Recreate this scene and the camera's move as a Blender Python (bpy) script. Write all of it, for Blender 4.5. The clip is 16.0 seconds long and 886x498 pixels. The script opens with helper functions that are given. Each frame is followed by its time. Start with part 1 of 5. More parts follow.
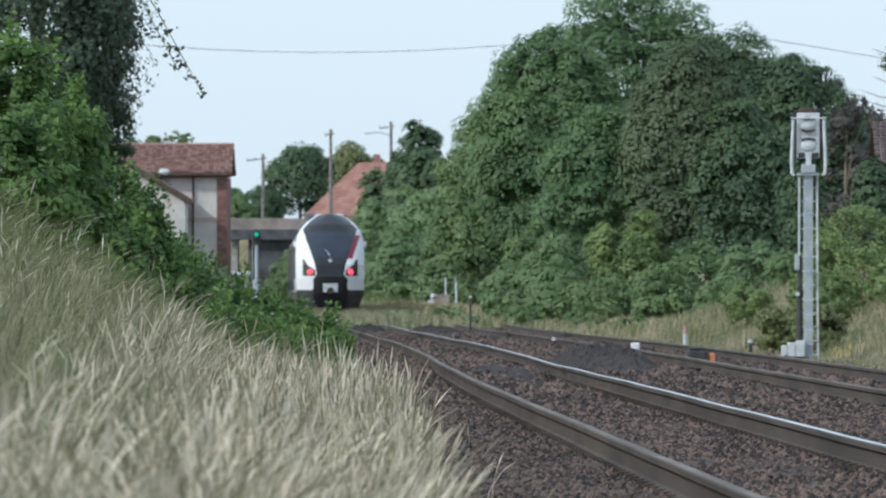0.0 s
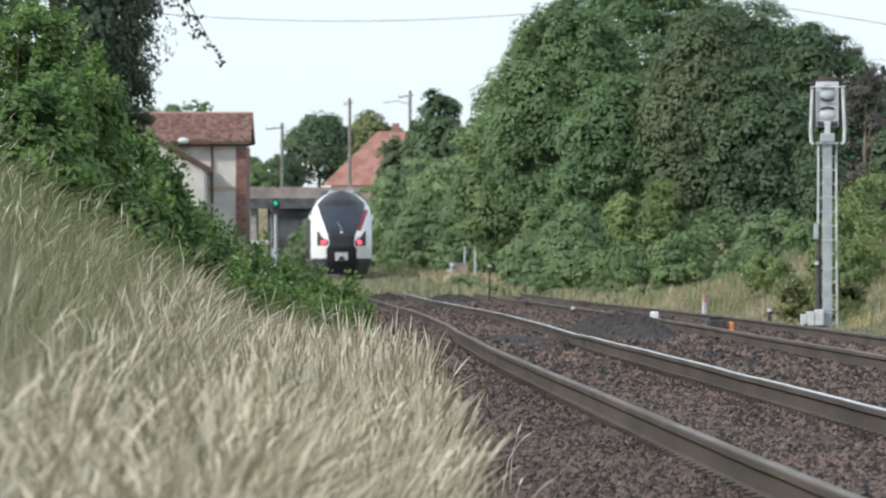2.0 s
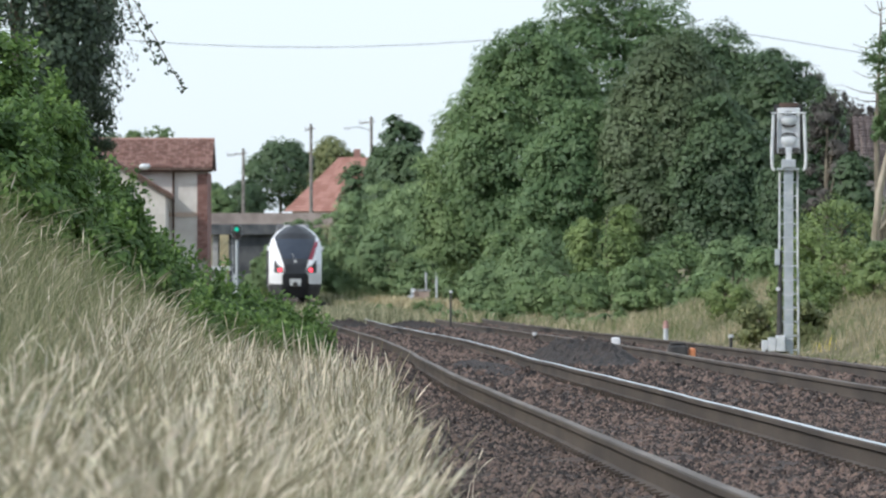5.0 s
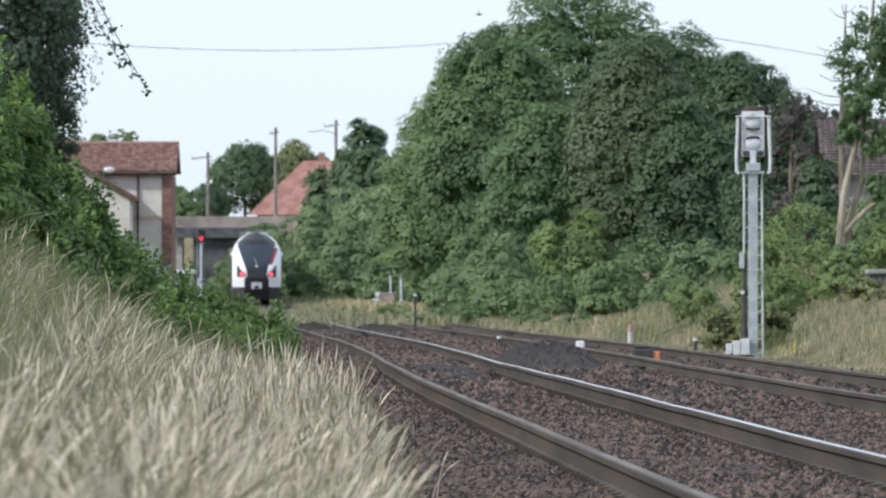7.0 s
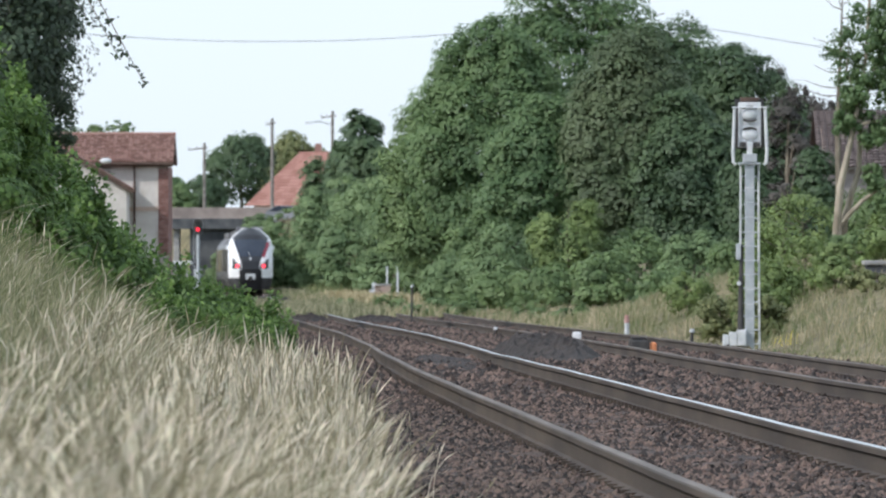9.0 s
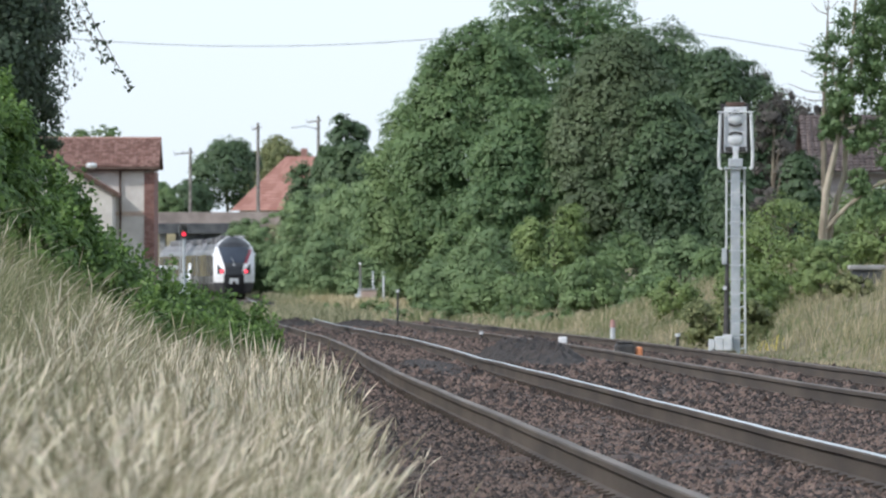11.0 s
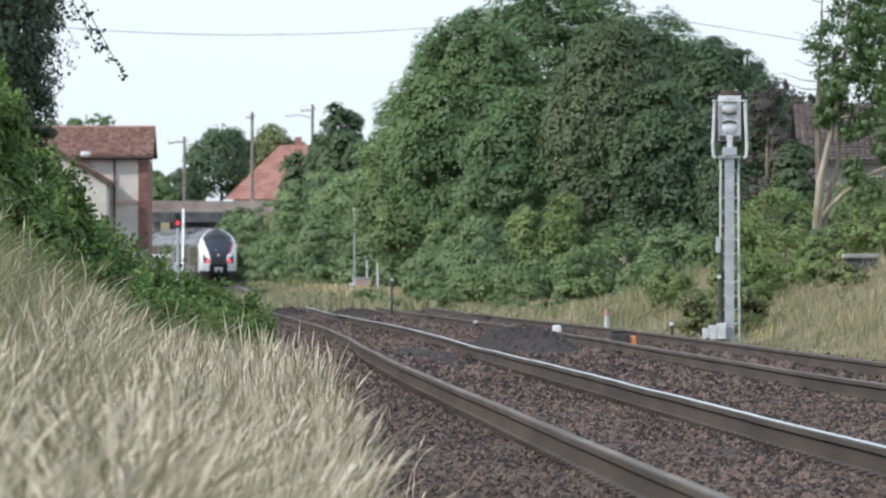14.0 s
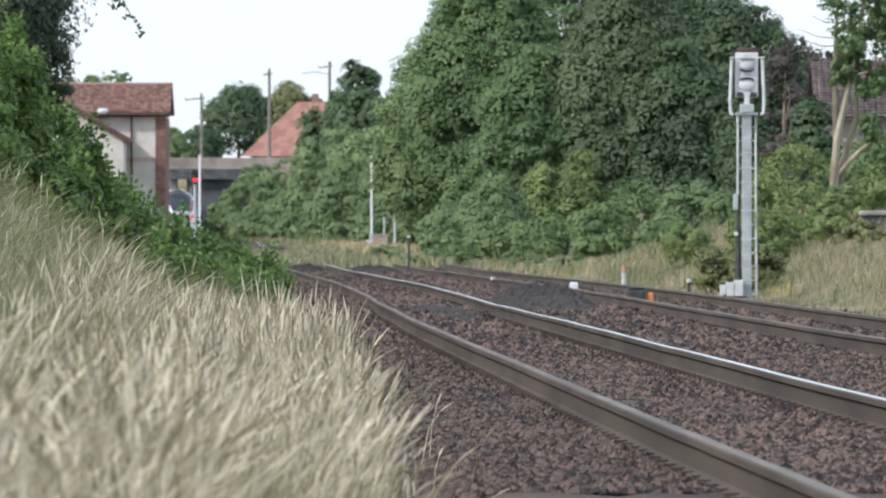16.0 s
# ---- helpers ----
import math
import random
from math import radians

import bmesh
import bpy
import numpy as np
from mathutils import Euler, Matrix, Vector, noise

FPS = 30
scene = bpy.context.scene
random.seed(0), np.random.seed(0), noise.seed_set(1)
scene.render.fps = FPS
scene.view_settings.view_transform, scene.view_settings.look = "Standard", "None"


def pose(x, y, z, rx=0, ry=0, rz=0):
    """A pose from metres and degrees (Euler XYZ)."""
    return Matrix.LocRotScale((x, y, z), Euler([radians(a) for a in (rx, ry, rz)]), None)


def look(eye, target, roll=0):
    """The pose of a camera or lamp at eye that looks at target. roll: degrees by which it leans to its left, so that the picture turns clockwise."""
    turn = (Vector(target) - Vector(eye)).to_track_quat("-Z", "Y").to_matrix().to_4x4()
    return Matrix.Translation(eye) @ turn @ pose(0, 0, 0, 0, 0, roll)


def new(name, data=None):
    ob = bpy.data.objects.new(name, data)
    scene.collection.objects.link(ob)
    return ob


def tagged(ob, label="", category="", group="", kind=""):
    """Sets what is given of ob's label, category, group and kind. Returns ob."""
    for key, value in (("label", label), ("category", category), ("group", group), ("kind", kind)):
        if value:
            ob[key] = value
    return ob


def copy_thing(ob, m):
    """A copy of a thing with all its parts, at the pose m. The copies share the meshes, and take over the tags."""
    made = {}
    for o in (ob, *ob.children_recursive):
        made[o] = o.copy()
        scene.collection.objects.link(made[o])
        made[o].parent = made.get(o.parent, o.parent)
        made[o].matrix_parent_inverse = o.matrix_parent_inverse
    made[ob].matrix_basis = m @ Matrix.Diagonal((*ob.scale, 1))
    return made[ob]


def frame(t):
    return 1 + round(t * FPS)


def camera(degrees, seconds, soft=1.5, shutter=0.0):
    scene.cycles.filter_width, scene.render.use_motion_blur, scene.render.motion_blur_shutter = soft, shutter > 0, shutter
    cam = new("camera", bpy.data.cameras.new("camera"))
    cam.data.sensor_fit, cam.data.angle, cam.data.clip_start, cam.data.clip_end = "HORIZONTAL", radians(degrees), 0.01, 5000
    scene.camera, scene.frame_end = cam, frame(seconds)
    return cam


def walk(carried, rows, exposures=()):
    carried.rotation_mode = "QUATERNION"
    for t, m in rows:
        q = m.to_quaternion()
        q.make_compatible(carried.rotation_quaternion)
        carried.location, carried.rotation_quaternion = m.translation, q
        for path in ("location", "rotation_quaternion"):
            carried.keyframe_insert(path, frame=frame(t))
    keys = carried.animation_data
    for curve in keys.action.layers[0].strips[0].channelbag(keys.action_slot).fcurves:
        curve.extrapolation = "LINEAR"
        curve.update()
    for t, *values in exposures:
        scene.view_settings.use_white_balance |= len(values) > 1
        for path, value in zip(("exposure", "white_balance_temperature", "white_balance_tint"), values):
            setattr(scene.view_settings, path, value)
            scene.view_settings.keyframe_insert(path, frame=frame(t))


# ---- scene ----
cam = camera(6.2762, 16.0, soft=2.0)
# the long lens is set on the track by the signal, so the nearest grass is out of focus
cam.data.dof.use_dof = True
cam.data.dof.focus_distance = 62.0
cam.data.dof.aperture_fstop = 16.5
CAM = [(0, 0.3486, 0.0000), (0.5, 0.2813, 0.0064), (1, 0.1891, 0.0673), (1.5, 0.1647, 0.0737), (2, 0.1278, 0.1350), (2.5, 0.1647, 0.1342),
       (3, 0.1771, 0.1410), (3.5, 0.1603, 0.0982), (4, 0.1707, 0.0301), (4.5, 0.2604, -0.0645), (4.7, 0.2885, -0.0982), (6.8, 0.3526, -0.3526),
       (7, 0.3362, -0.3907), (7.5, 0.3670, -0.4359), (8, 0.3626, -0.4488), (8.5, 0.2977, -0.4171), (8.7, 0.2725, -0.4147), (11, 0.3057, -0.5153),
       (11.5, 0.3426, -0.5830), (12, 0.3766, -0.6134), (12.5, 0.3566, -0.6030), (13, 0.2668, -0.5730), (13.5, 0.2136, -0.5409),
       (14, 0.2260, -0.5569), (14.5, 0.2075, -0.5389), (15, 0.1218, -0.5032), (15.5, -0.0012, -0.4475), (16, -0.0801, -0.4355)]
# a long lens on a tripod beside the line: the head only pans and tilts
walk(cam, [(t, pose(0, 0, 0.88, 90 + tilt, 0, pan)) for t, tilt, pan in CAM], [(0, -0.14, 5880, 9), (0.8, -0.06, 6020, 9), (2.0, 0.12, 6330, 11), (4.5, 0.12, 6300, 11), (5.5, 0.05, 6130, 13), (11, 0.10, 6180, 13.5), (14.5, 0.12, 6210, 13.5), (16, 0.22, 6260, 14)])

# ---- daylight: hazy afternoon sun from the left, bright thin cloud ----
SUN_TO = Vector((-0.70, -0.37, 0.62)).normalized()
world = bpy.data.worlds.new("hazy_sky")
scene.world = world
world.use_nodes = True
wn, wl = world.node_tree.nodes, world.node_tree.links
sky = wn.new("ShaderNodeTexSky")
sky.sky_type, sky.sun_disc = "NISHITA", False
sky.sun_elevation = math.asin(SUN_TO.z)
sky.sun_rotation = math.atan2(SUN_TO.x, SUN_TO.y)
sky.air_density, sky.dust_density, sky.ozone_density = 1.0, 1.0, 1.0
# a thin even veil of cloud over the whole sky
veil = wn.new("ShaderNodeMix")
veil.data_type = "RGBA"
veil.inputs[0].default_value = 0.72
veil.inputs[7].default_value = (8.4, 9.5, 10.2, 1)
wl.new(sky.outputs[0], veil.inputs[6])
wl.new(veil.outputs[2], wn["Background"].inputs[0])
wn["Background"].inputs[1].default_value = 0.115
sun = new("sun", bpy.data.lights.new("sun", "SUN"))
sun.data.energy, sun.data.angle, sun.data.color = 3.0, radians(3.0), (1.0, 0.95, 0.86)
sun.matrix_world = look(SUN_TO * 100, (0, 0, 0))


# ---- materials ----
def material(name, a, b, rough=0.8, scale=6.0, bump=0.0, metal=0.0, fine=40.0, random_by="", leaf=0.0, c=None, mottle=0.25, stretch=(1, 1, 1), rough_mix=0.5):
    """Two colours mixed by coarse and fine noise; random_by: 'island' or 'object' shifts the tone piece by piece."""
    m = bpy.data.materials.new(name)
    m.use_nodes = True
    n, l = m.node_tree.nodes, m.node_tree.links
    p = n["Principled BSDF"]
    geo, mp = n.new("ShaderNodeNewGeometry"), n.new("ShaderNodeMapping")
    co = n.new("ShaderNodeTexCoord")
    l.new(co.outputs["Object"], mp.inputs[0])
    mp.inputs["Scale"].default_value = stretch
    big, small = n.new("ShaderNodeTexNoise"), n.new("ShaderNodeTexNoise")
    for t, s, d in ((big, scale, 4), (small, fine, 3)):
        t.inputs["Scale"].default_value, t.inputs["Detail"].default_value = s, d
        l.new(mp.outputs[0], t.inputs["Vector"])
    ramp = n.new("ShaderNodeValToRGB")
    ramp.color_ramp.elements[0].position, ramp.color_ramp.elements[1].position = 0.36, 0.64
    ramp.color_ramp.elements[0].color, ramp.color_ramp.elements[1].color = (*a, 1), (*b, 1)
    if c:
        e = ramp.color_ramp.elements.new(0.5)
        e.color = (*c, 1)
    fac = big.outputs["Fac"]
    if random_by:
        src = geo.outputs["Random Per Island"] if random_by == "island" else n.new("ShaderNodeObjectInfo").outputs["Random"]
        mx = n.new("ShaderNodeMix")
        mx.inputs[0].default_value = rough_mix
        l.new(fac, mx.inputs[2])
        l.new(src, mx.inputs[3])
        fac = mx.outputs[0]
    l.new(fac, ramp.inputs[0])
    mul = n.new("ShaderNodeMix")
    mul.data_type, mul.blend_type = "RGBA", "MULTIPLY"
    mul.inputs[0].default_value = mottle
    l.new(ramp.outputs[0], mul.inputs[6])
    l.new(small.outputs["Color"], mul.inputs[7])
    bright = n.new("ShaderNodeHueSaturation")
    bright.inputs["Value"].default_value = 1 + mottle * 0.5
    l.new(mul.outputs[2], bright.inputs["Color"])
    l.new(bright.outputs[0], p.inputs["Base Color"])
    p.inputs["Roughness"].default_value, p.inputs["Metallic"].default_value = rough, metal
    if bump:
        bp = n.new("ShaderNodeBump")
        bp.inputs["Strength"].default_value, bp.inputs["Distance"].default_value = bump, 0.02
        l.new(small.outputs["Fac"], bp.inputs["Height"])
        l.new(bp.outputs[0], p.inputs["Normal"])
    if leaf:
        tr, ad = n.new("ShaderNodeBsdfTranslucent"), n.new("ShaderNodeMixShader")
        l.new(bright.outputs[0], tr.inputs[0])
        ad.inputs[0].default_value = leaf
        l.new(p.outputs[0], ad.inputs[1])
        l.new(tr.outputs[0], ad.inputs[2])
        l.new(ad.outputs[0], n["Material Output"].inputs[0])
    return m


def glow(name, colour, strength):
    m = bpy.data.materials.new(name)
    m.use_nodes = True
    p = m.node_tree.nodes["Principled BSDF"]
    p.inputs["Base Color"].default_value = (*colour, 1)
    p.inputs["Emission Color"].default_value = (*colour, 1)
    p.inputs["Emission Strength"].default_value = strength
    return m


SOIL = material("soil_and_litter", (0.10, 0.09, 0.045), (0.20, 0.17, 0.09), 0.95, 0.6, 0.6)
BALLAST = material("brown_ballast", (0.033, 0.023, 0.019), (0.088, 0.060, 0.047), 0.9, 1.2, 0.8, fine=30, mottle=0.6)
STONE = material("ballast_stones", (0.022, 0.017, 0.0155), (0.158, 0.110, 0.090), 0.85, 0.5, 0.3, random_by="island", c=(0.060, 0.042, 0.035), fine=60)
DARKSTONE = material("dark_ballast_stones", (0.014, 0.011, 0.010), (0.135, 0.096, 0.078), 0.85, 0.5, 0.3, random_by="island", c=(0.058, 0.042, 0.036), fine=60)
GRIME = material("dark_fine_ballast", (0.014, 0.010, 0.009), (0.036, 0.026, 0.021), 0.9, 3, 0.6, fine=30, mottle=0.5)
RAILSIDE = material("rusty_rail_side", (0.045, 0.034, 0.027), (0.085, 0.066, 0.051), 0.75, 2.5, 0.2, fine=50, stretch=(1, 0.15, 1))
RAILTOP = material("worn_rail_head", (0.55, 0.53, 0.51), (0.78, 0.76, 0.74), 0.27, 3, 0.05, 1.0, stretch=(1, 0.1, 1), mottle=0.15)
DULLTOP = material("dull_rail_head", (0.10, 0.088, 0.077), (0.185, 0.165, 0.145), 0.8, 3, 0.05, 0.0, stretch=(1, 0.1, 1), mottle=0.2)
TAN = material("tan_grass", (0.30, 0.25, 0.13), (0.60, 0.52, 0.34), 0.85, 0.2, random_by="island", leaf=0.3)
STRAW = material("dry_grass", (0.21, 0.19, 0.115), (0.80, 0.72, 0.56), 0.8, 1.1, random_by="island", leaf=0.35, c=(0.44, 0.39, 0.275))
FADED = material("faded_grass", (0.13, 0.15, 0.075), (0.46, 0.43, 0.28), 0.85, 0.9, random_by="island", leaf=0.35, c=(0.26, 0.255, 0.15))
GREENGRASS = material("green_grass", (0.065, 0.105, 0.035), (0.26, 0.27, 0.13), 0.8, 1.0, random_by="island", leaf=0.35, c=(0.15, 0.19, 0.07))
VERGE = material("verge_grass", (0.11, 0.16, 0.06), (0.58, 0.49, 0.345), 0.85, 0.22, random_by="island", leaf=0.3, c=(0.27, 0.255, 0.14), rough_mix=0.22)
LEAF = {
    "m": material("green_leaves", (0.088, 0.160, 0.066), (0.205, 0.305, 0.130), 0.6, 0.22, random_by="island", leaf=0.38, rough_mix=0.22),
    "l": material("light_green_leaves", (0.108, 0.176, 0.070), (0.245, 0.345, 0.140), 0.6, 0.45, random_by="island", leaf=0.35, rough_mix=0.22),
    "h": material("hedge_leaves", (0.055, 0.112, 0.028), (0.175, 0.290, 0.065), 0.6, 1.2, random_by="island", leaf=0.35, rough_mix=0.22),
    # paler than real leaves: aerial haze is mixed into this colour
    "g": material("haze_paled_leaves", (0.130, 0.205, 0.092), (0.250, 0.345, 0.158), 0.7, 0.3, random_by="island", leaf=0.3, rough_mix=0.22),
    "d": material("dark_green_leaves", (0.035, 0.060, 0.034), (0.075, 0.115, 0.062), 0.6, 0.4, random_by="island", leaf=0.15),
    "p": material("pale_green_leaves", (0.13, 0.16, 0.06), (0.26, 0.28, 0.12), 0.6, 0.4, random_by="island", leaf=0.3),
    "y": material("fresh_green_leaves", (0.125, 0.185, 0.060), (0.270, 0.360, 0.125), 0.6, 0.5, random_by="island", leaf=0.35, rough_mix=0.25),
    "k": material("deep_green_leaves", (0.052, 0.096, 0.046), (0.118, 0.182, 0.082), 0.6, 0.25, random_by="island", leaf=0.3, rough_mix=0.2),
    "s": material("grey_green_leaves", (0.090, 0.132, 0.065), (0.172, 0.224, 0.116), 0.6, 0.25, random_by="island", leaf=0.35, rough_mix=0.2),
    "r": material("dusky_red_brown_leaves", (0.060, 0.058, 0.050), (0.125, 0.112, 0.100), 0.7, 0.4, random_by="island", leaf=0.15),
}
BARK = material("bark", (0.10, 0.085, 0.065), (0.24, 0.21, 0.16), 0.9, 5, 0.6, stretch=(1, 1, 0.3))
PALEBARK = material("pale_bark", (0.22, 0.19, 0.14), (0.46, 0.41, 0.32), 0.85, 4, 0.5, stretch=(1, 1, 0.3))
WHITE = material("white_gloss_paint", (0.74, 0.75, 0.77), (0.82, 0.82, 0.83), 0.28, 1.0, mottle=0.06)
GREYROOF = material("grey_roof_paint", (0.50, 0.51, 0.52), (0.66, 0.66, 0.66), 0.45, 1.5, mottle=0.15)
# train flank: livery grey with its shade put into the colour; also hatchback paint
SIDEGREY = material("grey_paint_shaded_side", (0.20, 0.21, 0.23), (0.32, 0.33, 0.35), 0.35, 0.7, mottle=0.25)
DARKROOF = material("dark_grey_roof", (0.14, 0.14, 0.15), (0.24, 0.24, 0.25), 0.6, 1.0, mottle=0.4)
BLACK = material("black_gloss_paint", (0.010, 0.011, 0.014), (0.022, 0.023, 0.028), 0.34, 1.5, mottle=0.1)
SKIRT = material("dark_grey_skirt", (0.035, 0.036, 0.042), (0.075, 0.075, 0.08), 0.55, 2, mottle=0.3)
GLASSY = material("tinted_windscreen", (0.020, 0.028, 0.045), (0.035, 0.045, 0.065), 0.07, 0.8, mottle=0.05)
MAGENTA = material("dark_red_stripe", (0.23, 0.012, 0.035), (0.30, 0.02, 0.05), 0.3, 2, mottle=0.1)
REDLAMP = glow("red_tail_lamp", (1.0, 0.06, 0.09), 2.0)
SIGRED = glow("red_signal_lamp", (0.9, 0.03, 0.06), 1.6)
SIGGREEN = glow("green_signal_lamp", (0.01, 0.5, 0.32), 1.0)

GALV = material("galvanised_steel", (0.36, 0.40, 0.43), (0.52, 0.55, 0.57), 0.55, 4, 0.1, 0.25, mottle=0.25)
PALEGREY = material("pale_grey_paint", (0.52, 0.55, 0.57), (0.68, 0.70, 0.71), 0.5, 5, mottle=0.25)
DARKSTEEL = material("dark_steel", (0.03, 0.03, 0.032), (0.07, 0.065, 0.06), 0.6, 5, mottle=0.3)
CONCRETE = material("concrete", (0.26, 0.26, 0.26), (0.42, 0.41, 0.39), 0.9, 2.0, 0.3)
DARKCONC = material("dark_concrete", (0.055, 0.06, 0.068), (0.12, 0.125, 0.13), 0.9, 0.9, 0.3)
PINKWALL = material("pinkish_brick_wall", (0.40, 0.29, 0.24), (0.54, 0.44, 0.36), 0.9, 1.0, 0.3)
PARAPET = material("stained_pinkish_wall", (0.24, 0.20, 0.18), (0.38, 0.32, 0.285), 0.9, 0.8, 0.3)
PINKGREY = material("pinkish_grey_render", (0.27, 0.24, 0.24), (0.38, 0.345, 0.34), 0.9, 1.0, 0.2)
RENDERW = material("cream_render", (0.56, 0.525, 0.485), (0.71, 0.675, 0.635), 0.9, 1.2, 0.2)
BRICK = material("red_brick", (0.20, 0.10, 0.085), (0.31, 0.175, 0.15), 0.9, 3, 0.3, random_by="object")
MORTAR = material("mortar", (0.32, 0.28, 0.25), (0.42, 0.38, 0.34), 0.95, 5)
TILE = material("clay_roof_tile", (0.20, 0.11, 0.09), (0.36, 0.225, 0.19), 0.85, 1.1, 0.3, random_by="island", c=(0.28, 0.16, 0.132))
TILE2 = material("orange_clay_tile", (0.30, 0.145, 0.115), (0.39, 0.205, 0.168), 0.85, 0.9, 0.3, random_by="island")
SLATE = material("brown_roof", (0.095, 0.075, 0.073), (0.15, 0.12, 0.115), 0.85, 1.5, 0.3, random_by="island")
TIMBER = material("dark_timber", (0.07, 0.045, 0.035), (0.13, 0.085, 0.065), 0.8, 3, 0.3)
WOODPOLE = material("weathered_pole", (0.16, 0.145, 0.13), (0.29, 0.27, 0.25), 0.9, 4, 0.3)
ASPHALT = material("asphalt", (0.045, 0.045, 0.047), (0.07, 0.068, 0.066), 0.9, 1, 0.4)
ORANGE = material("orange_paint", (0.60, 0.20, 0.08), (0.72, 0.28, 0.12), 0.6, 5)
REDPAINT = material("faded_red_paint", (0.36, 0.19, 0.17), (0.48, 0.29, 0.26), 0.6, 6)
CARPAINT = material("silver_car_paint", (0.45, 0.48, 0.51), (0.52, 0.55, 0.58), 0.3, 1, 0, 0.4, mottle=0.05)
FEATHER = material("dark_feathers", (0.03, 0.028, 0.03), (0.07, 0.06, 0.06), 0.8, 10)
FLOWER = material("yellow_flowers", (0.55, 0.45, 0.04), (0.72, 0.62, 0.10), 0.8, 2, random_by="island")


# ---- builders ----
def mesh_of(name, verts, faces, mats=(), face_mats=None, smooth=False):
    me = bpy.data.meshes.new(name)
    me.from_pydata(np.asarray(verts).tolist(), [], np.asarray(faces).tolist() if isinstance(faces, np.ndarray) else faces)
    for m in mats:
        me.materials.append(m)
    if face_mats is not None:
        me.polygons.foreach_set("material_index", face_mats)
    if smooth:
        me.polygons.foreach_set("use_smooth", [True] * len(me.polygons))
    me.update()
    return me


def part(name, bm, material_, parent=None, label="", smooth=False):
    """Links a bmesh as one mesh object, under a thing or a part."""
    me = bpy.data.meshes.new(name)
    bm.to_mesh(me)
    bm.free()
    me.materials.append(material_)
    if smooth:
        me.polygons.foreach_set("use_smooth", [True] * len(me.polygons))
    ob = new(name, me)
    ob.parent = parent
    return tagged(ob, label)


def thing(name, x, y, z, label, category, group="", turn=0, kind=""):
    ob = new(name)
    ob.matrix_world = pose(x, y, z, 0, 0, turn)
    return tagged(ob, label, category, group, kind)


def box(x0, x1, y0, y1, z0, z1, bevel=0.0, bm=None):
    bm = bm or bmesh.new()
    made = bmesh.ops.create_cube(bm, size=1)["verts"]
    for v in made:
        v.co = Vector((x0 + (v.co.x + .5) * (x1 - x0), y0 + (v.co.y + .5) * (y1 - y0), z0 + (v.co.z + .5) * (z1 - z0)))
    if bevel:
        edges = {e for v in made for e in v.link_edges}
        bmesh.ops.bevel(bm, geom=list(edges), offset=bevel, segments=2, affect="EDGES", profile=0.6)
    return bm


def tube(points, radii, seg=8, bm=None):
    """A tapered round bar through points."""
    bm = bm or bmesh.new()
    if not isinstance(radii, (list, tuple)):
        radii = [radii] * len(points)
    pts = [Vector(p) for p in points]
    rings = []
    for i, p in enumerate(pts):
        d = (pts[min(i + 1, len(pts) - 1)] - pts[max(i - 1, 0)]).normalized()
        a = d.cross(Vector((0, 1, 0.01)) if abs(d.y) < 0.9 else Vector((1, 0, 0.01))).normalized()
        b = d.cross(a)
        rings.append([bm.verts.new(p + (a * math.cos(k * math.tau / seg) + b * math.sin(k * math.tau / seg)) * radii[i]) for k in range(seg)])
    for r, s in zip(rings, rings[1:]):
        for k in range(seg):
            bm.faces.new((r[k], r[(k + 1) % seg], s[(k + 1) % seg], s[k]))
    bm.faces.new(rings[0][::-1])
    bm.faces.new(rings[-1])
    return bm


def prism(outline, y0, y1, bm=None):
    """An (x, z) outline pushed from y0 to y1."""
    bm = bm or bmesh.new()
    a = [bm.verts.new((x, y0, z)) for x, z in outline]
    b = [bm.verts.new((x, y1, z)) for x, z in outline]
    n = len(outline)
    for k in range(n):
        bm.faces.new((a[k], a[(k + 1) % n], b[(k + 1) % n], b[k]))
    bm.faces.new(a[::-1])
    bm.faces.new(b)
    bmesh.ops.recalc_face_normals(bm, faces=bm.faces)
    return bm


# ---- the line: plan and levels ----
KD = np.arange(-400, 1400, 1.0)
KX = np.interp(KD, [-400, 0, 28, 44, 55, 62, 71, 83, 105, 129, 155, 240, 336, 468, 568, 600], [9.6, 2.98, 2.33, 1.955, 1.743, 1.571, 1.34, 1.09, 0.79, 0.48, -0.05, -2.2, -4.71, -7.6, -9.6, -10.35])
KX = np.where(KD > 600, -10.35 - 0.021 * (KD - 600) - np.clip(KD - 600, 0, 240) ** 2 / 1200 - 0.4 * np.clip(KD - 840, 0, None), KX)
SOFT = np.convolve(np.pad(KX, 24, mode="edge"), np.ones(49) / 49, "valid")
KX = np.where(KD < 180, np.convolve(np.pad(KX, 8, mode="edge"), np.ones(17) / 17, "valid"), SOFT)
TRACK_GAP = 3.8


def axis(d):
    """How far across the near line's middle lies at a distance d."""
    return np.interp(d, KD, KX)


def grade(d):
    """The height of the rail heads at a distance d."""
    return 0.0015 * np.clip(np.asarray(d, float) - 220, 0, 700)


def settle(d):
    """Where the near track has risen and sunk a little on its ballast."""
    return np.interp(d, [35, 55, 63, 72, 82, 95, 108, 130, 150], [0, 0.008, 0.018, 0.034, 0.036, 0.018, -0.006, -0.016, 0])


def ramp01(x, a, b):
    t = np.clip((np.asarray(x, float) - a) / (b - a), 0, 1)
    return t * t * (3 - 2 * t)


